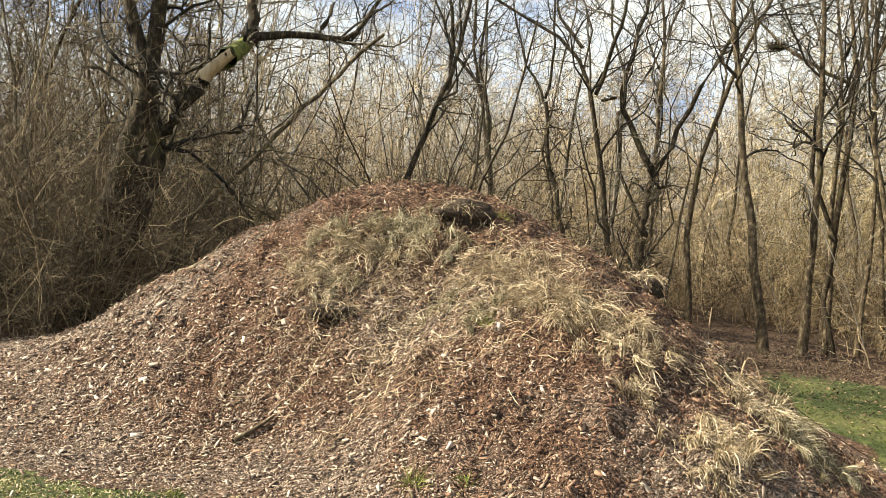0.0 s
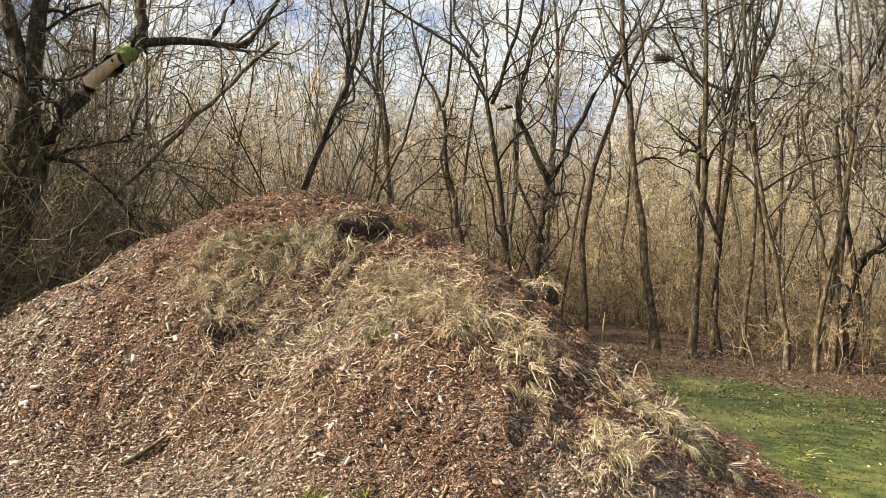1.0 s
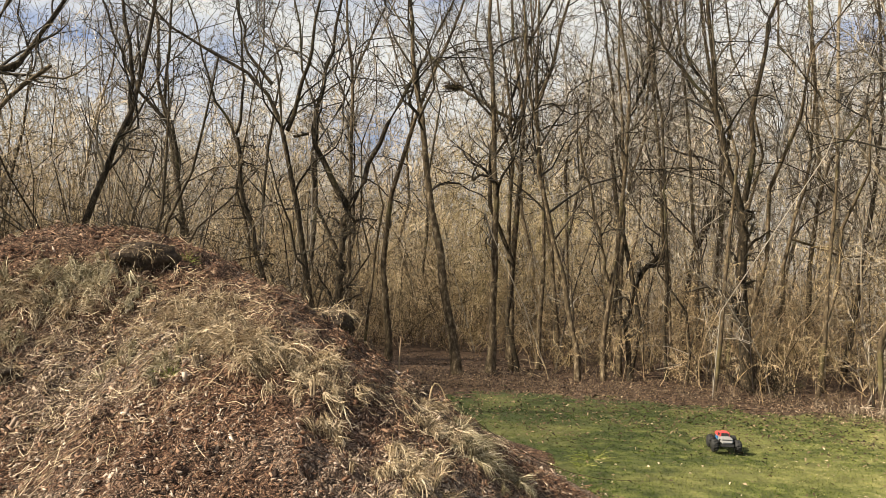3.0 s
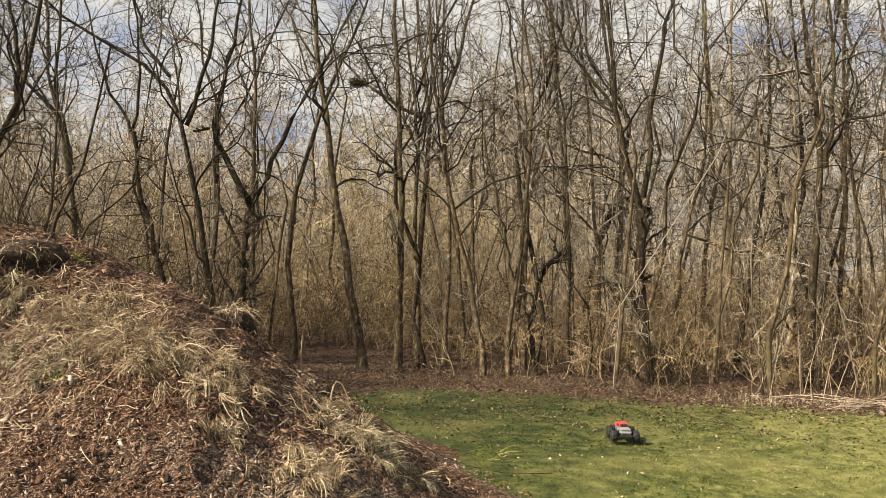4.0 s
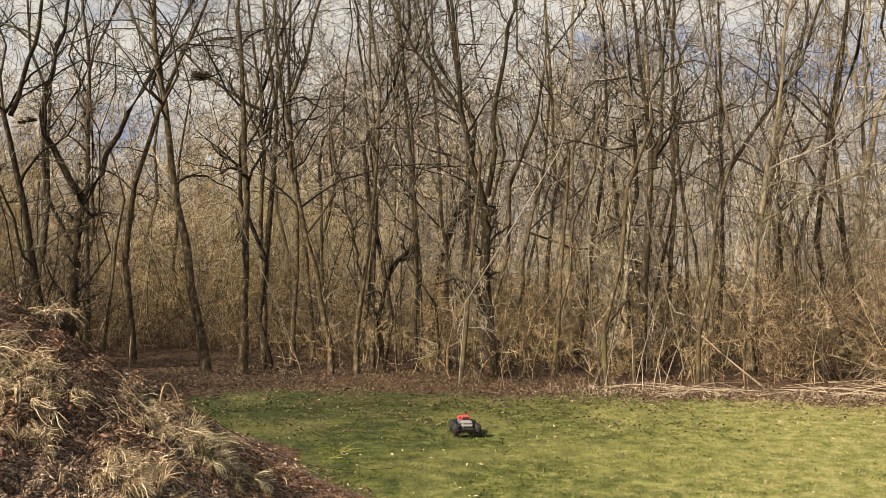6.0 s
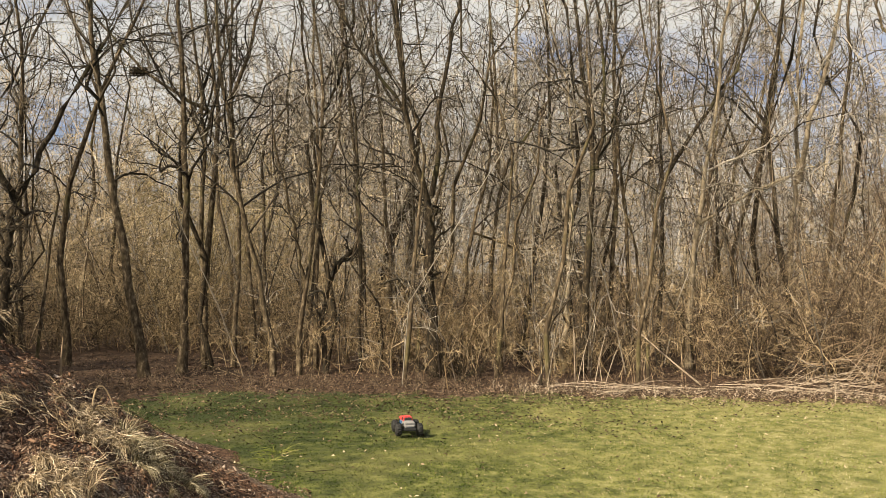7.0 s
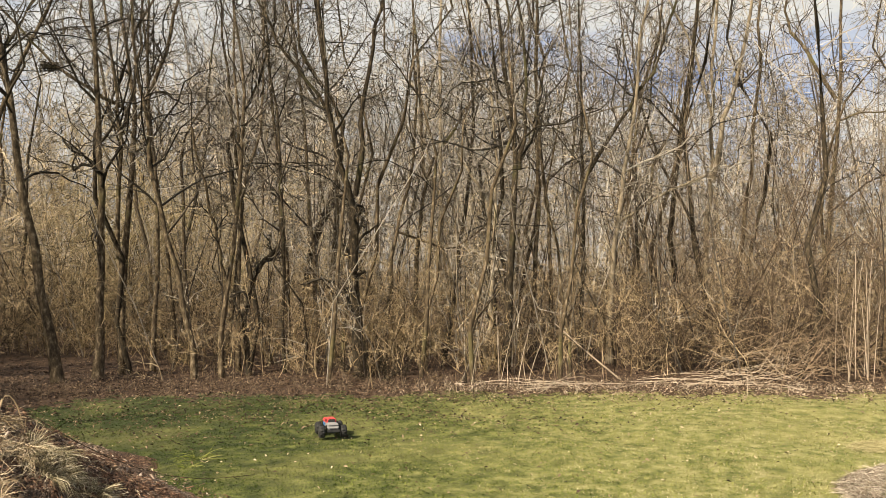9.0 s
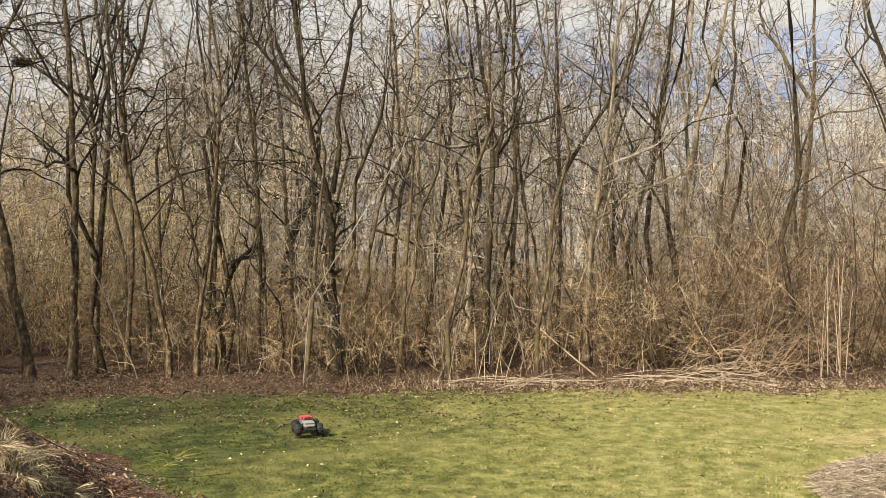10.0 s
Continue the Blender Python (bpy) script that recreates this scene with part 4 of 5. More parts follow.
# the big tree beside the heap, with its broken limb
tree((-4.61, 10.54), [(0.29, [(0, 0), (0.4, 1.19), (0.56, 2.27), (0.8, 3.37), (0.94, 4.39)]), (0.23, [(0.49, 0.3), (0.85, 1.72), (0.97, 2.31), (0.71, 3.14), (0.38, 4.32)]), (0.19, [(0.07, 0.1), (0.52, 1.27), (1.0, 2.4), (1.3, 2.98), (1.56, 3.32)]),
                      (0.15, [(1.44, 3.2), (1.58, 3.36), (1.72, 3.5)], HEARTWOOD), (0.2, [(1.66, 3.42), (1.95, 3.7), (2.12, 3.92)], MOSS), (0.15, [(2.08, 3.84), (2.13, 4.1), (2.1, 4.7)]), (0.1, [(2.08, 3.87), (2.4, 3.99), (3.05, 4.08), (3.56, 4.02), (3.9, 4.65)]), (0.055, [(3.05, 4.08), (3.27, 4.6)]), (0.055, [(1.2, 1.18), (1.98, 2.04), (2.65, 2.87), (3.12, 3.43), (3.56, 3.96)], BARK)],
     BARK_DARK, 29, "old many-stemmed tree with a broken mossy limb", crown=(8, 6, 4))


# ---- the wood behind ----
def wood_tree(seed, height, radius, bark, lean, fork):
    rng = np.random.default_rng(seed)
    root = new("tree")
    n = 12
    z = np.linspace(-0.1, height, n)
    bend = np.cumsum(rng.normal(0, 0.2, (n, 2)), 0)
    trunk = np.stack([bend[:, 0] + lean * z * 0.1, bend[:, 1], z], 1)
    R = radius * np.linspace(1.0, 0.1, n)
    v, f = tubes(trunk[None], R[None], 7)
    mesh_object("trunk", v, f, bark, root)
    slim = fork <= 4
    b0, r0 = grow(trunk[None], R[None], fork, 0.16 if slim else 0.27, 24 if slim else 36, 0.5 if slim else 0.3, 9, rng, 0.45 if slim else 0.34, 0.2 if slim else 0.3, 0.55, 0.2)
    b1, r1 = grow(b0, r0, 6, 0.4, 52, 0.08, 6, rng, 0.15, 0.36, 0.55)
    c1, q1 = grow(trunk[None], R[None], 14, 0.13, 50, 0.2, 6, rng, 0.3, 0.36, 0.4)
    b1, r1 = np.concatenate([b1, c1]), np.concatenate([r1, np.minimum(q1, 0.012)])
    b2, r2 = grow(b1, r1, 5, 0.55, 58, 0.02, 4, rng, 0.08, 0.4, 0.65)
    b3, r3 = grow(b2, r2, 2, 0.42, 55, 0.0, 3, rng, 0.05, 0.4, 0.7)
    v, f = joined([tubes(b0, r0, 5), ribbons(b1, np.maximum(r1, 0.0055), rng), ribbons(b2, np.maximum(r2, 0.004), rng), ribbons(b3, np.maximum(r3, 0.0032), rng)])
    mesh_object("crown", v, f, TWIG if seed % 3 == 0 else TWIG_PALE, root)
    return tagged(root, "bare slender tree inside the winter wood", "tree", group="trees of the wood")


def build_wood():
    rng = np.random.default_rng(77)
    kinds = [wood_tree(200 + k, h, r, b, l, f) for k, (h, r, b, l, f) in enumerate([(11, 0.05, BARK, 0.6, 7), (13, 0.065, BARK_DARK, -0.5, 8), (9, 0.034, BARK, 1.0, 6), (12, 0.045, BARK, 0.2, 7), (10, 0.042, BARK_DARK, -1.1, 7), (13, 0.06, BARK_DARK, 0.4, 8), (8, 0.026, BARK_PALE, -0.7, 6)])]
    placed = 0
    first = list(kinds)
    while placed < 85:
        az, d = rng.uniform(-0.62, 1.42), rng.uniform(17.0, 44.0)
        x, y = d * math.sin(az), d * math.cos(az)
        if y < edge_y(x) + 2.0 or (abs(math.degrees(az) - 67) < 6 and d > 17) or (-12 < math.degrees(az) < 24 and rng.random() < 0.45):
            continue
        s = rng.uniform(0.8, 1.2)
        m = Matrix.Translation((x, y, float(ground_height(np.array([x]), np.array([y]))[0]))) @ Euler((0, 0, rng.uniform(0, 6.28))).to_matrix().to_4x4() @ Matrix.Scale(s, 4)
        if first:
            first.pop(0).matrix_basis = m
        else:
            copy_thing(kinds[placed % len(kinds)], m)
        placed += 1
    # unseen trees out of view on the left, added to cast shade
    for x, y, s in ((-10.5, 9.9, 0.65), (-9.6, 11.0, 0.7), (-14.0, 10.2, 0.8), (-8.6, 10.6, 0.6), (-11.5, 11.4, 0.7), (-12.6, 9.8, 0.7), (-7.9, 10.4, 0.6)):
        copy_thing(kinds[rng.integers(0, 6)], Matrix.Translation((x, y + 0.1, 0)) @ Euler((0, 0, rng.uniform(0, 6.28))).to_matrix().to_4x4() @ Matrix.Scale(s, 4))
    slim = [wood_tree(230 + k, h, r, b, l, f) for k, (h, r, b, l, f) in enumerate([(9, 0.04, BARK_DARK, 0.4, 4), (8, 0.028, BARK, -0.6, 4), (7, 0.022, BARK_DARK, 0.9, 4)])]
    first, placed = list(slim), 0
    while placed < 38:
        az, d = radians(rng.uniform(4, 74)), rng.uniform(12.0, 19.0)
        x, y = d * math.sin(az), d * math.cos(az)
        if y < edge_y(x) + 1.2 or abs(math.degrees(az) - 19.5) < 5:
            continue
        m = Matrix.Translation((x, y, float(ground_height(np.array([x]), np.array([y]))[0]))) @ Euler((0, 0, rng.uniform(0, 6.28))).to_matrix().to_4x4() @ Matrix.Scale(rng.uniform(0.8, 1.2), 4)
        if first:
            first.pop(0).matrix_basis = m
        else:
            copy_thing(slim[placed % 3], m)
        placed += 1


build_wood()


def stems(rng, x, y, height, lean, n, r0, wander=0.1, arch=0.0):
    k = len(x)
    p = np.stack([x, y, ground_height(x, y) - 0.03], 1)
    a = rng.uniform(0, 6.28, k)
    d = unit(np.stack([np.cos(a) * lean, np.sin(a) * lean, np.ones(k)], 1))
    pts = [p]
    for _ in range(n - 1):
        d = unit(d + rng.normal(0, wander, (k, 3)) + np.array([0, 0, -1.0]) * arch)
        nx = pts[-1] + d * (height / (n - 1))[:, None]
        nx[:, 2] = np.maximum(nx[:, 2], 0.03)
        pts.append(nx)
    P = np.stack(pts, 1)
    return P, r0[:, None] * np.linspace(1, 0.3, n)[None]


def build_brush(name, label, seed, count, spots, hlo, hhi, mat, twigs=(6, 3), r=(0.006, 0.014), lean=0.35, arch=0.0, ratio=0.32, near=True):
    rng = np.random.default_rng(seed)
    x, y = spots(rng, count)
    h = rng.uniform(hlo, hhi, len(x))
    P, R = stems(rng, x, y, h, rng.uniform(0, lean, len(x)), 6, rng.uniform(*r, len(x)), np.where(h > 3, 0.13, 0.28)[:, None], arch)
    b1, r1 = grow(P, R, twigs[0], ratio, 60, 0.0, 4, rng, 0.08, 0.4, 0.6)
    b2, r2 = grow(b1, r1, twigs[1], 0.46 if near else 0.4, 58, 0.0, 2, rng, 0.1, 0.4, 0.75)
    v, f = joined([tubes(P, R, 3), ribbons(b1, np.maximum(r1, 0.0024 if near else 0.0055), rng), ribbons(b2, np.maximum(r2, 0.002 if near else 0.0045), rng)])
    return tagged(mesh_object(name, v, f, mat), label, "brush", kind="stuff")


def in_wood(lo, hi, az0, az1):
    def spots(rng, count):
        az, d = rng.uniform(radians(az0), radians(az1), count * 8), np.sqrt(rng.uniform(lo * lo, hi * hi, count * 8))
        x, y = d * np.sin(az), d * np.cos(az)
        k = (y > edge_y(x) + np.where(rng.random(len(x)) < 0.12, 0.4, 1.9) * (x > 1) + 0.3 + 0.35 * ripple(x, y, 2, 55)) & ~((np.abs(np.degrees(az) - 19.5) < 6.5 + 1.2 * ripple(x, y, 1.5, 56)) & (d < 17.5)) & (rng.random(len(x)) < np.clip(0.55 + 0.7 * ripple(x, y, 1.3, 57), 0.12, 1))
        return x[k][:count], y[k][:count]
    return spots


def straw_edge(rng, count):
    x = rng.uniform(8.2, 13.5, count)
    return x, lawn_edge(x) + rng.normal(0.25, 0.2, count)


def along_edge(rng, count):
    x = rng.uniform(2.5, 14.5, count)
    return x, lawn_edge(x) + rng.normal(0.7, 0.5, count)


build_brush("underbrush", "tangled tan and olive bare underbrush along the wood's edge", 321, 1500, in_wood(10, 20, -2, 84), 0.4, 2.8, BRUSH, (12, 8), (0.003, 0.008), 0.5, ratio=0.27)
build_brush("saplings", "thin bare saplings among the underbrush", 304, 280, in_wood(10, 24, -2, 84), 2.5, 6.5, TWIG_PALE, (16, 9), (0.008, 0.018), 0.25, ratio=0.18)
build_brush("far_underbrush", "dense bare tan underbrush deep in the wood", 302, 1050, in_wood(19, 46, -36, 84), 1.5, 7.5, FAR_TWIG_SUNLIT, (11, 6), (0.006, 0.014), 0.35, near=False)
build_brush("tall_far_brush", "tall bare saplings massed deep in the wood, coloured sunlit pale", 317, 300, in_wood(22, 40, -13, 24), 4.5, 9.5, FAR_TWIG_SUNLIT, (14, 6), (0.008, 0.018), 0.25, ratio=0.26, near=False)
build_brush("far_scrub", "low dense tan scrub deep in the wood", 311, 620, in_wood(23, 42, -8, 33), 2.5, 7.0, FAR_TWIG_SUNLIT, (11, 5), (0.006, 0.013), 0.5, ratio=0.38, near=False)
# dark brush added behind the clearing to give the wood's deep shade
build_brush("inner_thicket", "dark-coloured bare thicket for the deep shade behind the leaf-strewn clearing", 316, 230, in_wood(17.8, 23, 8, 30), 0.8, 3.6, THICKET, (10, 6), (0.006, 0.014), 0.5)
build_brush("bramble_thicket", "dense reddish-brown bare bramble thicket", 313, 270, in_wood(13.5, 22, 57, 80), 1.2, 6.2, BRAMBLE, (11, 5), (0.006, 0.013), 0.6, 0.02)


def before_old_tree(rng, count):
    x, y = rng.uniform(-7.5, -2.5, count * 3), rng.uniform(8.6, 10.4, count * 3)
    k = (heap_height(x, y) < 0.12) & (x < -0.36 * y) & (x > -0.72 * y)
    return x[k][:count], y[k][:count]


build_brush("front_thicket", "dense brown bare brush in front of the old tree", 314, 240, before_old_tree, 0.8, 3.4, THICKET, (10, 6), (0.003, 0.009), 0.7, 0.03, 0.36)
build_brush("tall_thicket", "tall grey-brown bare thicket behind the old tree", 315, 230, in_wood(13, 24, -40, -13), 4.5, 9.0, THICKET, (14, 6), (0.01, 0.03), 0.3, ratio=0.26, near=False)
build_brush("distant_thicket", "distant thicket closing off the wood, coloured sunlit pale", 306, 420, in_wood(46, 90, -38, 85), 3.0, 7.0, FAR_TWIG_SUNLIT, (10, 4), (0.02, 0.04), 0.5, ratio=0.5, near=False)
build_brush("thicket", "dark dense bare thicket beside the heap", 303, 480, in_wood(10, 17, -38, 2), 0.8, 4.2, THICKET, (10, 6), (0.005, 0.012), 0.8, 0.04, 0.4)
build_brush("edge_straw", "pale dead grass along the lawn's edge", 307, 260, straw_edge, 0.06, 0.22, CANE_PALE, (4, 2), (0.0015, 0.003), 1.6)
build_brush("edge_weeds", "low reddish-brown dead weeds along the lawn's edge", 305, 900, along_edge, 0.06, 0.3, BRAMBLE, (5, 2), (0.002, 0.004), 0.9)


def build_far_wood():
    rng = np.random.default_rng(310)
    n = 620
    az, d = rng.uniform(radians(-40), radians(85), n), rng.uniform(38, 85, n)
    open_sky = (np.degrees(az) > -16) & (np.degrees(az) < 24) & (rng.random(n) < 0.45)
    az[open_sky] = rng.uniform(radians(26), radians(62), open_sky.sum())
    x, y = d * np.sin(az), d * np.cos(az)
    P, R = stems(rng, x, y, rng.uniform(9, 15, n) * np.where(np.degrees(az) > 22, 1.2, 1.0), rng.uniform(0, 0.15, n), 7, rng.uniform(0.035, 0.08, n), 0.1)
    b1, r1 = grow(P, R, 17, 0.36, 58, 0.08, 5, rng, 0.1, 0.36, 0.55)
    b2, r2 = grow(b1, r1, 6, 0.5, 58, 0.02, 2, rng, 0.1, 0.4, 0.6)
    v, f = joined([tubes(P, R, 4), ribbons(b1, np.maximum(r1, 0.016), rng), ribbons(b2, np.maximum(r2, 0.012), rng)])
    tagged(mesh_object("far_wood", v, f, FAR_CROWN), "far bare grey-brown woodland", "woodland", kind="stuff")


build_far_wood()


def nest(x, y, z, seed):
    rng = np.random.default_rng(seed)
    n = 160
    a, b = rng.uniform(0, 6.28, n), rng.normal(0, 0.35, n)
    c = np.stack([0.11 * np.cos(a), 0.11 * np.sin(a), 0.06 * b], 1) * rng.uniform(0.4, 1.1, (n, 1))
    d = unit(np.stack([-np.sin(a), np.cos(a), 0 * a], 1) + rng.normal(0, 0.45, (n, 3))) * rng.uniform(0.05, 0.14, (n, 1))
    v, f = tubes(np.stack([c - d, c + [0, 0, -0.01], c + d], 1), np.full((n, 3), 0.005), 3)
    ob = mesh_object("bird_nest", v, f, BARK_DARK)
    ob.location = (x, y, z)
    return tagged(ob, "dark bird's nest of twigs on a high limb", "nest")


nest(5.05, 13.62, 4.76, 71)


# ---- shrubs, canes and cuttings ----
def shrub(x, y, count, height, seed, mat, label, lean=0.6, thick=1.0):
    rng = np.random.default_rng(seed)
    root = new("shrub")
    gz = float(ground_height(np.array([x]), np.array([y]))[0])
    root.location = (x, y, gz)
    P, R = stems(rng, rng.normal(0, 0.12, count), rng.normal(0, 0.12, count), height * rng.uniform(0.5, 1.1, count), rng.uniform(0.1, lean, count), 8, thick * rng.uniform(0.006, 0.016, count), 0.2)
    v, f = tubes(P, R, 5)
    mesh_object("stem", v, f, mat, root)
    b1, r1 = grow(P, R, 12, 0.35, 55, 0.1, 5, rng, 0.1, 0.36, 0.55)
    b2, r2 = grow(b1, r1, 8, 0.5, 55, 0.02, 4, rng, 0.1, 0.4, 0.7)
    v, f = joined([tubes(b1, np.maximum(r1, 0.0028), 3), ribbons(b2, np.maximum(r2, 0.0022), rng)])
    mesh_object("crown", v, f, mat, root)
    return tagged(root, label, "shrub", group="shrubs of the wood")


shrub(-0.15, 10.2, 24, 3.9, 401, BARK_DARK, "dark many-stemmed bare shrub behind the heap", 0.8, 1.9)
shrub(-2.2, 11.2, 18, 3.0, 402, BARK_DARK, "dark many-stemmed bare shrub behind the heap", 0.9)
shrub(2.1, 12.3, 14, 2.6, 403, BARK_DARK, "low dark bare shrub behind the heap", 1.0)
shrub(-5.6, 10.2, 22, 4.0, 404, BARK, "tall tangled bare shrub beside the old tree", 0.9)
shrub(-4.0, 10.9, 20, 3.2, 405, BARK, "tall tangled bare shrub beside the old tree", 1.0)
shrub(8.55, 9.95, 16, 0.8, 406, BARK_DARK, "low dark bramble at a trunk's foot", 1.2)
shrub(13.2, 6.4, 22, 2.2, 407, BRAMBLE, "reddish tangled bramble bush at the wood's edge", 1.2)
shrub(14.1, 5.4, 22, 2.4, 408, BRAMBLE, "reddish tangled bramble bush at the wood's edge", 1.2)
shrub(12.4, 7.5, 20, 1.8, 409, BRAMBLE, "reddish tangled bramble bush at the wood's edge", 1.2)
shrub(15.2, 6.2, 24, 3.4, 410, BRAMBLE, "tall tangled bare bush at the wood's edge", 0.8)


def cane_heap(x, y, turn, length, count, seed, mat, label, rise=0.35):
    """Long cut stems thrown down together, arching over one another."""
    rng = np.random.default_rng(seed)
    root = new("brushwood_pile")
    root.location = (x, y, 0)
    root.rotation_euler = (0, 0, radians(turn))
    for k in range(count):
        L, a = length * rng.uniform(0.2, 1.0), rng.normal(0, 0.85)
        c = np.array([rng.normal(0, length * 0.16), rng.normal(0, length * 0.1), 0.03])
        d = np.array([math.cos(a), math.sin(a), 0.0])
        h = rise * rng.uniform(0.1, 1.0)
        pts = [c - d * L / 2 + [0, 0, h * rng.uniform(-0.2, 0.8)], c - d * L / 4 + [0, rng.normal(0, 0.12), h * rng.uniform(0.2, 1.1)], c + [0, rng.normal(0, 0.1), h * rng.uniform(0.5, 1.2)], c + d * L / 4 + [0, rng.normal(0, 0.12), h * rng.uniform(0.1, 1.3)], c + d * L / 2 + [0, rng.normal(0, 0.15), h * rng.uniform(-0.1, 1.6)]]
        pts = [np.maximum(p, [-99, -99, 0.012]) for p in pts]
        v, f = tubes(resample(pts, 9)[None], (rng.uniform(0.0022, 0.006) * np.linspace(1, 0.4, 9))[None], 5)
        mesh_object("cane", v, f, mat, root)
    return tagged(root, label, "brushwood")


cane_heap(11.3, 5.75, -35, 2.4, 22, 501, CANE_PALE, "pile of pale cut canes at the wood's edge", 0.26)
cane_heap(9.7, 7.25, -42, 2.2, 16, 502, CANE_PALE, "long pale dead stems lying along the lawn's edge", 0.1)
cane_heap(12.5, 5.1, -55, 2.3, 60, 503, CANE, "tall tangled pile of arching reddish canes at the wood's edge", 0.95)
cane_heap(11.9, 5.5, -40, 1.8, 26, 505, CANE_PALE, "loose pale stems sprawling from the brushwood pile", 0.5)


def cutting_pile(x, y, rx, ry, high, seed, n, mat, label):
    rng = np.random.default_rng(seed)
    a, r = rng.uniform(0, 6.28, n), np.sqrt(rng.random(n))
    p = np.stack([rx * r * np.cos(a), ry * r * np.sin(a), high * (1 - r) * rng.uniform(0.2, 1.1, n) + 0.01], 1)
    d = unit(np.stack([rng.normal(0, 1, n), rng.normal(0, 1, n), rng.normal(0, 0.25, n)], 1))
    L = rng.uniform(0.02, 0.09, n)[:, None]
    v, q = ribbons(np.stack([p - d * L, p + [0, 0, 0.015], p + d * L], 1), np.full((n, 3), 0.001) * rng.uniform(0.5, 1.6, (n, 1)), rng)
    ob = mesh_object("grass_pile", v, q, mat)
    ob.location = (x, y, 0)
    return tagged(ob, label, "cuttings", kind="stuff")


CUTTINGS = material("cuttings", [(0.05, 0.038, 0.027), (0.23, 0.18, 0.135), (0.56, 0.49, 0.4)], 2, 3, 0.8, 0, island=0.8, spread=(0.15, 0.85))
cutting_pile(7.4, 2.02, 0.9, 0.55, 0.24, 504, 12000, CUTTINGS, "low pile of grey dry grass cuttings on the lawn")
cutting_pile(8.75, 2.85, 0.34, 0.2, 0.02, 506, 900, DRY_BLADE, "thin scatter of bleached grass clippings on the lawn")
cutting_pile(9.3, 2.75, 0.3, 0.14, 0.02, 507, 700, DRY_BLADE, "thin scatter of bleached grass clippings on the lawn")
branch_piece("leaning_pole", [(10.98, 7.17, 0.02), (10.55, 7.45, 0.42), (10.15, 7.75, 0.86)], 0.015, CANE_PALE, "thin pale pole leaning into the brush", "pole")
rng_c = np.random.default_rng(61)
for k in range(26):
    u = rng_c.random()
    x, y = (9.4 + rng_c.normal(0, 0.25), 8.0 + rng_c.normal(0, 0.2)) if k < 8 else ((13.55 + rng_c.normal(0, 0.25), 4.7 + rng_c.normal(0, 0.2)) if k < 18 else (10.3 + rng_c.normal(0, 0.5), 7.4 + rng_c.normal(0, 0.3)))
    h = rng_c.uniform(1.1, 2.0) if 8 <= k < 18 else rng_c.uniform(0.35, 1.1)
    lx, ly = rng_c.normal(0, 0.12, 2)
    branch_piece("dry_cane", [(x, y, -0.02), (x + lx * 0.4, y + ly * 0.4, h * 0.5), (x + lx, y + ly, h)], rng_c.uniform(0.005, 0.009) if 8 <= k < 18 else rng_c.uniform(0.003, 0.006), CANE_PALE if k < 18 else CANE, "pale upright dry cane at the wood's edge", "cane", 5, 6)["group"] = "dry canes"


# ---- the toy truck on the lawn ----
RUBBER = material("rubber", [(0.012, 0.012, 0.012), (0.03, 0.03, 0.03)], 20, 4, 0.75, 0.3, 80)
RED = material("red_shell", [(0.55, 0.05, 0.05), (0.68, 0.08, 0.08)], 5, 3, 0.35, 0, gloss=0.5)
GREY = material("grey_shell", [(0.2, 0.195, 0.195), (0.3, 0.295, 0.295)], 5, 3, 0.4, 0, gloss=0.5)
BLUE = material("blue_shell", [(0.03, 0.12, 0.3), (0.05, 0.2, 0.42)], 5, 3, 0.35, 0, gloss=0.5)
BLACK = material("black_plastic", [(0.015, 0.015, 0.016), (0.035, 0.035, 0.036)], 10, 3, 0.5, 0.2, 60)


def block(x0, x1, y0, y1, z0, z1, bevel=0.006, taper=0.0):
    bm = bmesh.new()
    bmesh.ops.create_cube(bm, size=1)
    for v in bm.verts:
        k = 1 - taper * (v.co.z > 0)
        v.co = ((x0 + x1) / 2 + v.co.x * (x1 - x0) * k, (y0 + y1) / 2 + v.co.y * (y1 - y0) * k, (z0 + z1) / 2 + v.co.z * (z1 - z0))
    if bevel:
        bmesh.ops.bevel(bm, geom=bm.edges[:], offset=bevel, segments=2, affect="EDGES")
    return bm


def drum(cx, y0, y1, cz, r, sides=20, knobs=0, dish=0.0):
    """A wheel-like drum along y, with a rounded shoulder and tread blocks."""
    bm = bmesh.new()
    prof = [(y0, r * 0.45), (y0, r * 0.8), (y0 + (y1 - y0) * 0.18, r), (y1 - (y1 - y0) * 0.18, r), (y1, r * 0.8), (y1, r * 0.45)]
    rings = []
    for yy, rr in prof:
        rings.append([bm.verts.new((cx + rr * math.cos(2 * math.pi * i / sides), yy, cz + rr * math.sin(2 * math.pi * i / sides))) for i in range(sides)])
    for a, b in zip(rings[:-1], rings[1:]):
        for i in range(sides):
            bm.faces.new((a[i], a[(i + 1) % sides], b[(i + 1) % sides], b[i]))
    bm.faces.new(rings[0]), bm.faces.new(rings[-1][::-1])
    for i in range(knobs):
        w = 2 * math.pi * i / knobs
        t = bmesh.ops.create_cube(bm, size=1)["verts"]
        yy = y0 + (y1 - y0) * (0.33 if i % 2 else 0.67)
        for v in t:
            p = Vector((v.co.x * r * 0.16, v.co.y * (y1 - y0) * 0.38, v.co.z * r * 0.2))
            rad = r + p.z * 0.5
            ang = w + p.x / r
            v.co = (cx + rad * math.cos(ang), yy + p.y, cz + rad * math.sin(ang))
    bmesh.ops.recalc_face_normals(bm, faces=bm.faces)
    return bm


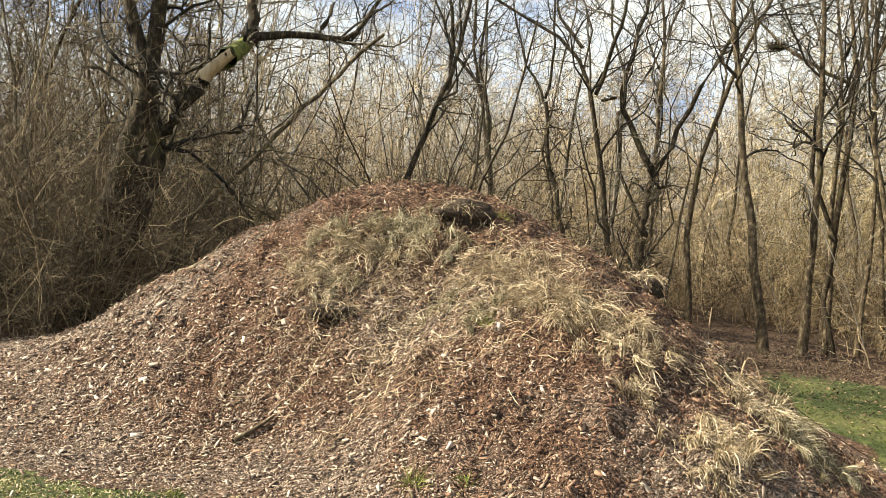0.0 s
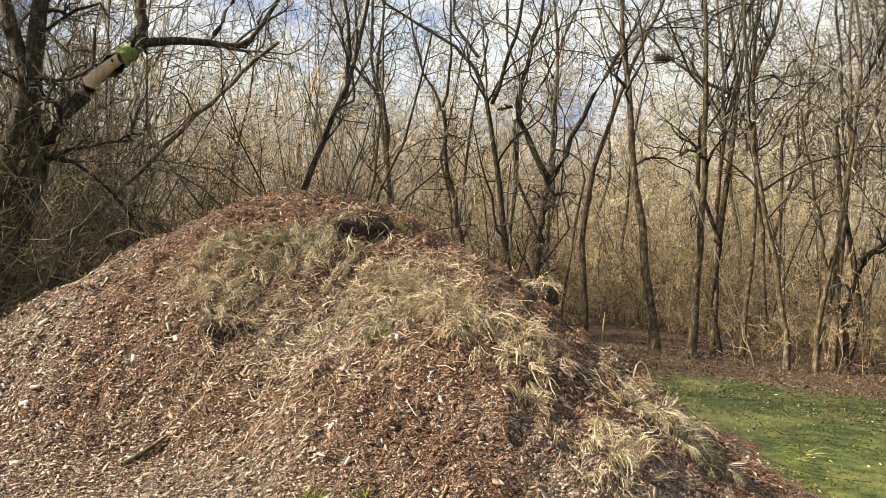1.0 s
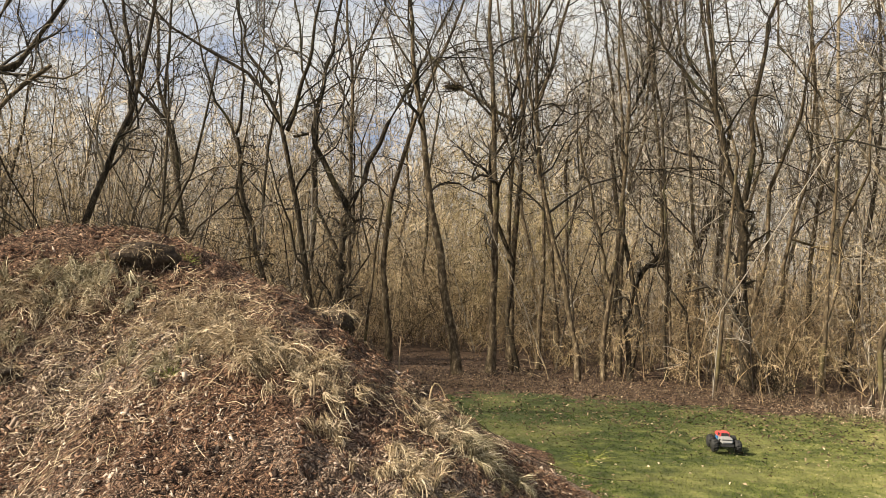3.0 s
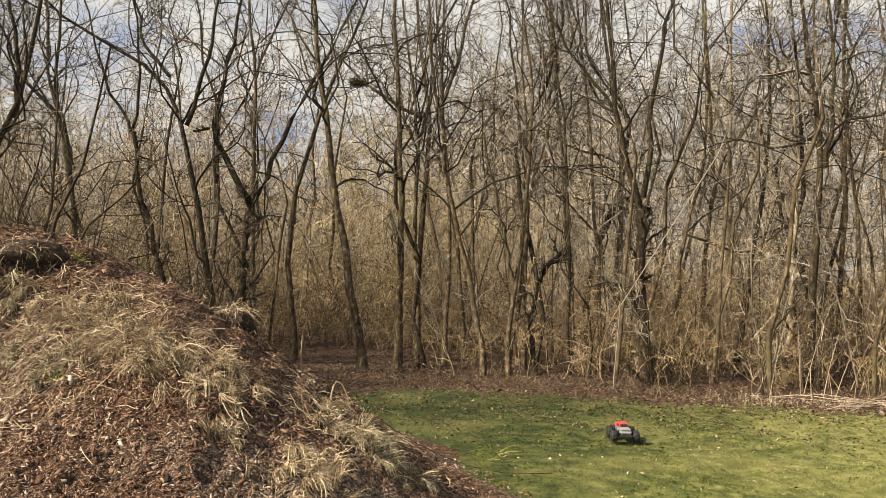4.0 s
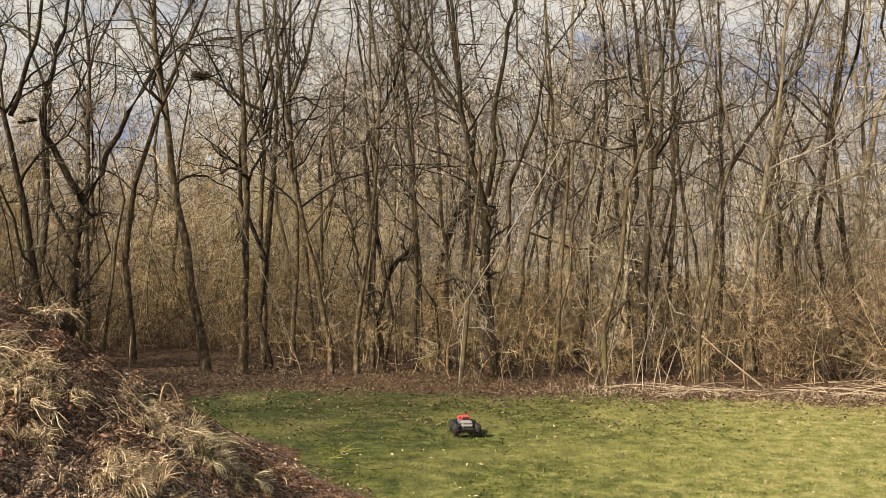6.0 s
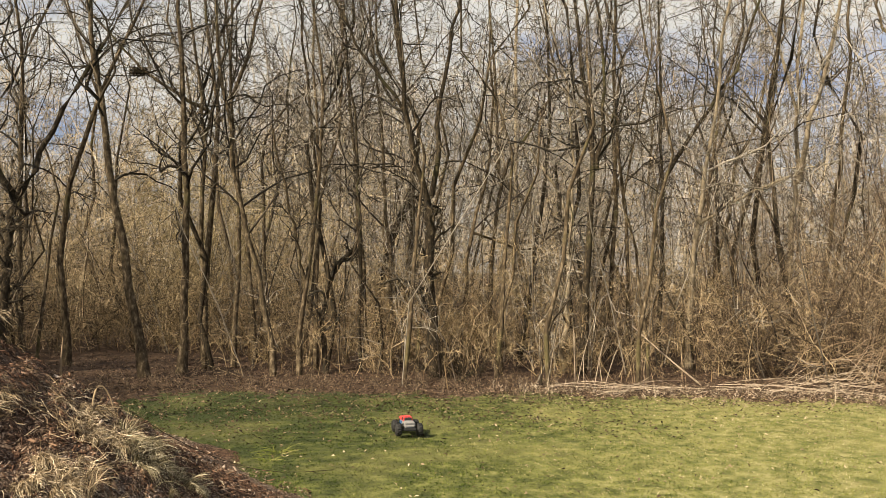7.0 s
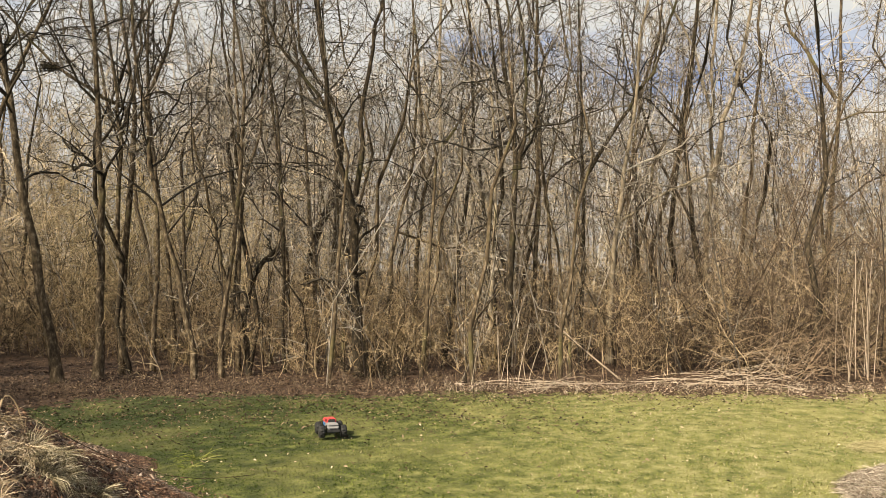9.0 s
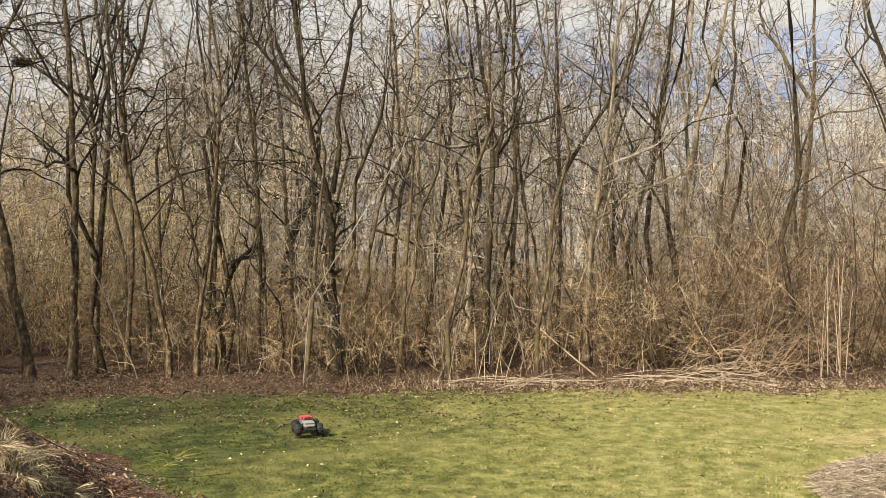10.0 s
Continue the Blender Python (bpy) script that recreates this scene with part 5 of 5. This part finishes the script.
def toy_truck(x, y, turn):
    root = new("toy_truck")
    root.location, root.rotation_euler = (x, y, float(ground_height(np.array([x]), np.array([y]))[0]) + 0.022), (0, 0, radians(turn))
    r = 0.058
    part("chassis", block(-0.13, 0.13, -0.035, 0.035, 0.045, 0.075), BLACK, root)
    body = part("body_shell", block(-0.17, 0.17, -0.058, 0.058, 0.085, 0.125, 0.012, 0.06), GREY, root, "grey moulded truck body")
    part("hood", block(0.05, 0.165, -0.055, 0.055, 0.118, 0.138, 0.008, 0.12), GREY, body)
    part("cab", block(-0.045, 0.06, -0.052, 0.052, 0.12, 0.178, 0.012, 0.28), RED, body, "red cab with dark windows")
    for sy in (-1, 1):
        part("side_stripe", block(-0.09, 0.0, sy * 0.058 - 0.004, sy * 0.058 + 0.004, 0.095, 0.122, 0.002), BLUE, body, "blue side stripe")
        part("side_window", block(-0.03, 0.03, sy * 0.047 - 0.003, sy * 0.047 + 0.003, 0.134, 0.162, 0.002), BLACK, body, "dark side window")
    part("windscreen", block(0.028, 0.058, -0.04, 0.04, 0.13, 0.166, 0.004, 0.2), BLACK, body, "dark tinted windscreen")
    part("cargo_bed", block(-0.168, -0.05, -0.056, 0.056, 0.12, 0.15, 0.008, 0.05), RED, body, "red rear bed")
    part("bumper", block(0.172, 0.19, -0.06, 0.06, 0.06, 0.085, 0.004), BLACK, root)
    part("bumper", block(-0.19, -0.172, -0.05, 0.05, 0.06, 0.085, 0.004), BLACK, root)
    for sx in (-0.115, 0.115):
        part("axle", block(sx - 0.009, sx + 0.009, -0.1, 0.1, r - 0.009, r + 0.009, 0.003), BLACK, root)
        for sy in (-1, 1):
            y0, y1 = sorted((sy * 0.075, sy * 0.135))
            tyre = part("wheel", drum(sx, y0, y1, r, r, 22, 22), RUBBER, root, "black knobbly rubber tyre", True)
            part("rim", drum(sx, *sorted((sy * 0.128, sy * 0.139)), r, r * 0.5, 12), BLACK, tyre)
            part("shock", block(sx - 0.008, sx + 0.008, sy * 0.06 - 0.008, sy * 0.06 + 0.008, r, 0.12, 0.003), BLACK, root)
    return tagged(root, "small remote-controlled monster truck with red and grey body on the lawn", "toy truck")


toy_truck(5.42, 6.78, 243)


# ---- the larger loose chips, piece by piece ----
def loose_chips():
    rng = np.random.default_rng(12)
    kinds = []
    for k in range(6):
        bm = bmesh.new()
        bmesh.ops.create_cube(bm, size=1)
        a, b = rng.uniform(0.22, 0.42), rng.uniform(0.06, 0.12)
        for v in bm.verts:
            v.co = (v.co.x * 2 + rng.normal(0, 0.12), v.co.y * 2 * a * (1.2 - 0.75 * (v.co.x > 0)) + rng.normal(0, 0.05), v.co.z * 2 * b + rng.normal(0, 0.03))
        me = bpy.data.meshes.new("wood_chip")
        bm.to_mesh(me)
        bm.free()
        me.materials.append(CHIP_BIG)
        kinds.append(me)
    x, y = scatter(rng, 420, -2.6, 2.4, 3.9, 6.4, lambda a, b: rng.random(len(a)) < np.clip(1.6 - (b - 3.9) / 1.9, 0.1, 1))
    for k in range(min(290, len(x))):
        p = np.array([x[k]]), np.array([y[k]])
        n = Vector(slope_normal(surface, *p)[0]) + Vector(rng.normal(0, 0.22, 3))
        ob = new("wood_chip", kinds[k % 6])
        ob.parent = heap
        s = min(0.026, float(rng.lognormal(math.log(0.0115), 0.35)))
        ob.matrix_basis = Matrix.Translation((x[k], y[k], float(surface(*p)[0]) + 0.02)) @ n.to_track_quat("Z", "X").to_matrix().to_4x4() @ Euler((0, 0, rng.uniform(0, 6.28))).to_matrix().to_4x4() @ Matrix.Scale(s, 4)


def chip_material():
    m = material("split_chip", [(0.14, 0.07, 0.04), (0.26, 0.155, 0.095), (0.4, 0.28, 0.19)], 2, 6, 0.85, 0.5, 30, stretch=(0.3, 2, 2))
    n, l = m.node_tree.nodes, m.node_tree.links
    info, hsv = n.new("ShaderNodeObjectInfo"), n.new("ShaderNodeHueSaturation")
    rng = n.new("ShaderNodeMapRange")
    rng.inputs["To Min"].default_value, rng.inputs["To Max"].default_value = 0.3, 1.1
    l.new(info.outputs["Random"], rng.inputs["Value"])
    l.new(rng.outputs["Result"], hsv.inputs["Value"])
    ramp = [x for x in n if x.type == "VALTORGB"][0]
    l.new(ramp.outputs["Color"], hsv.inputs["Color"])
    l.new(hsv.outputs["Color"], n["Principled BSDF"].inputs["Base Color"])
    return m


CHIP_BIG = chip_material()
loose_chips()
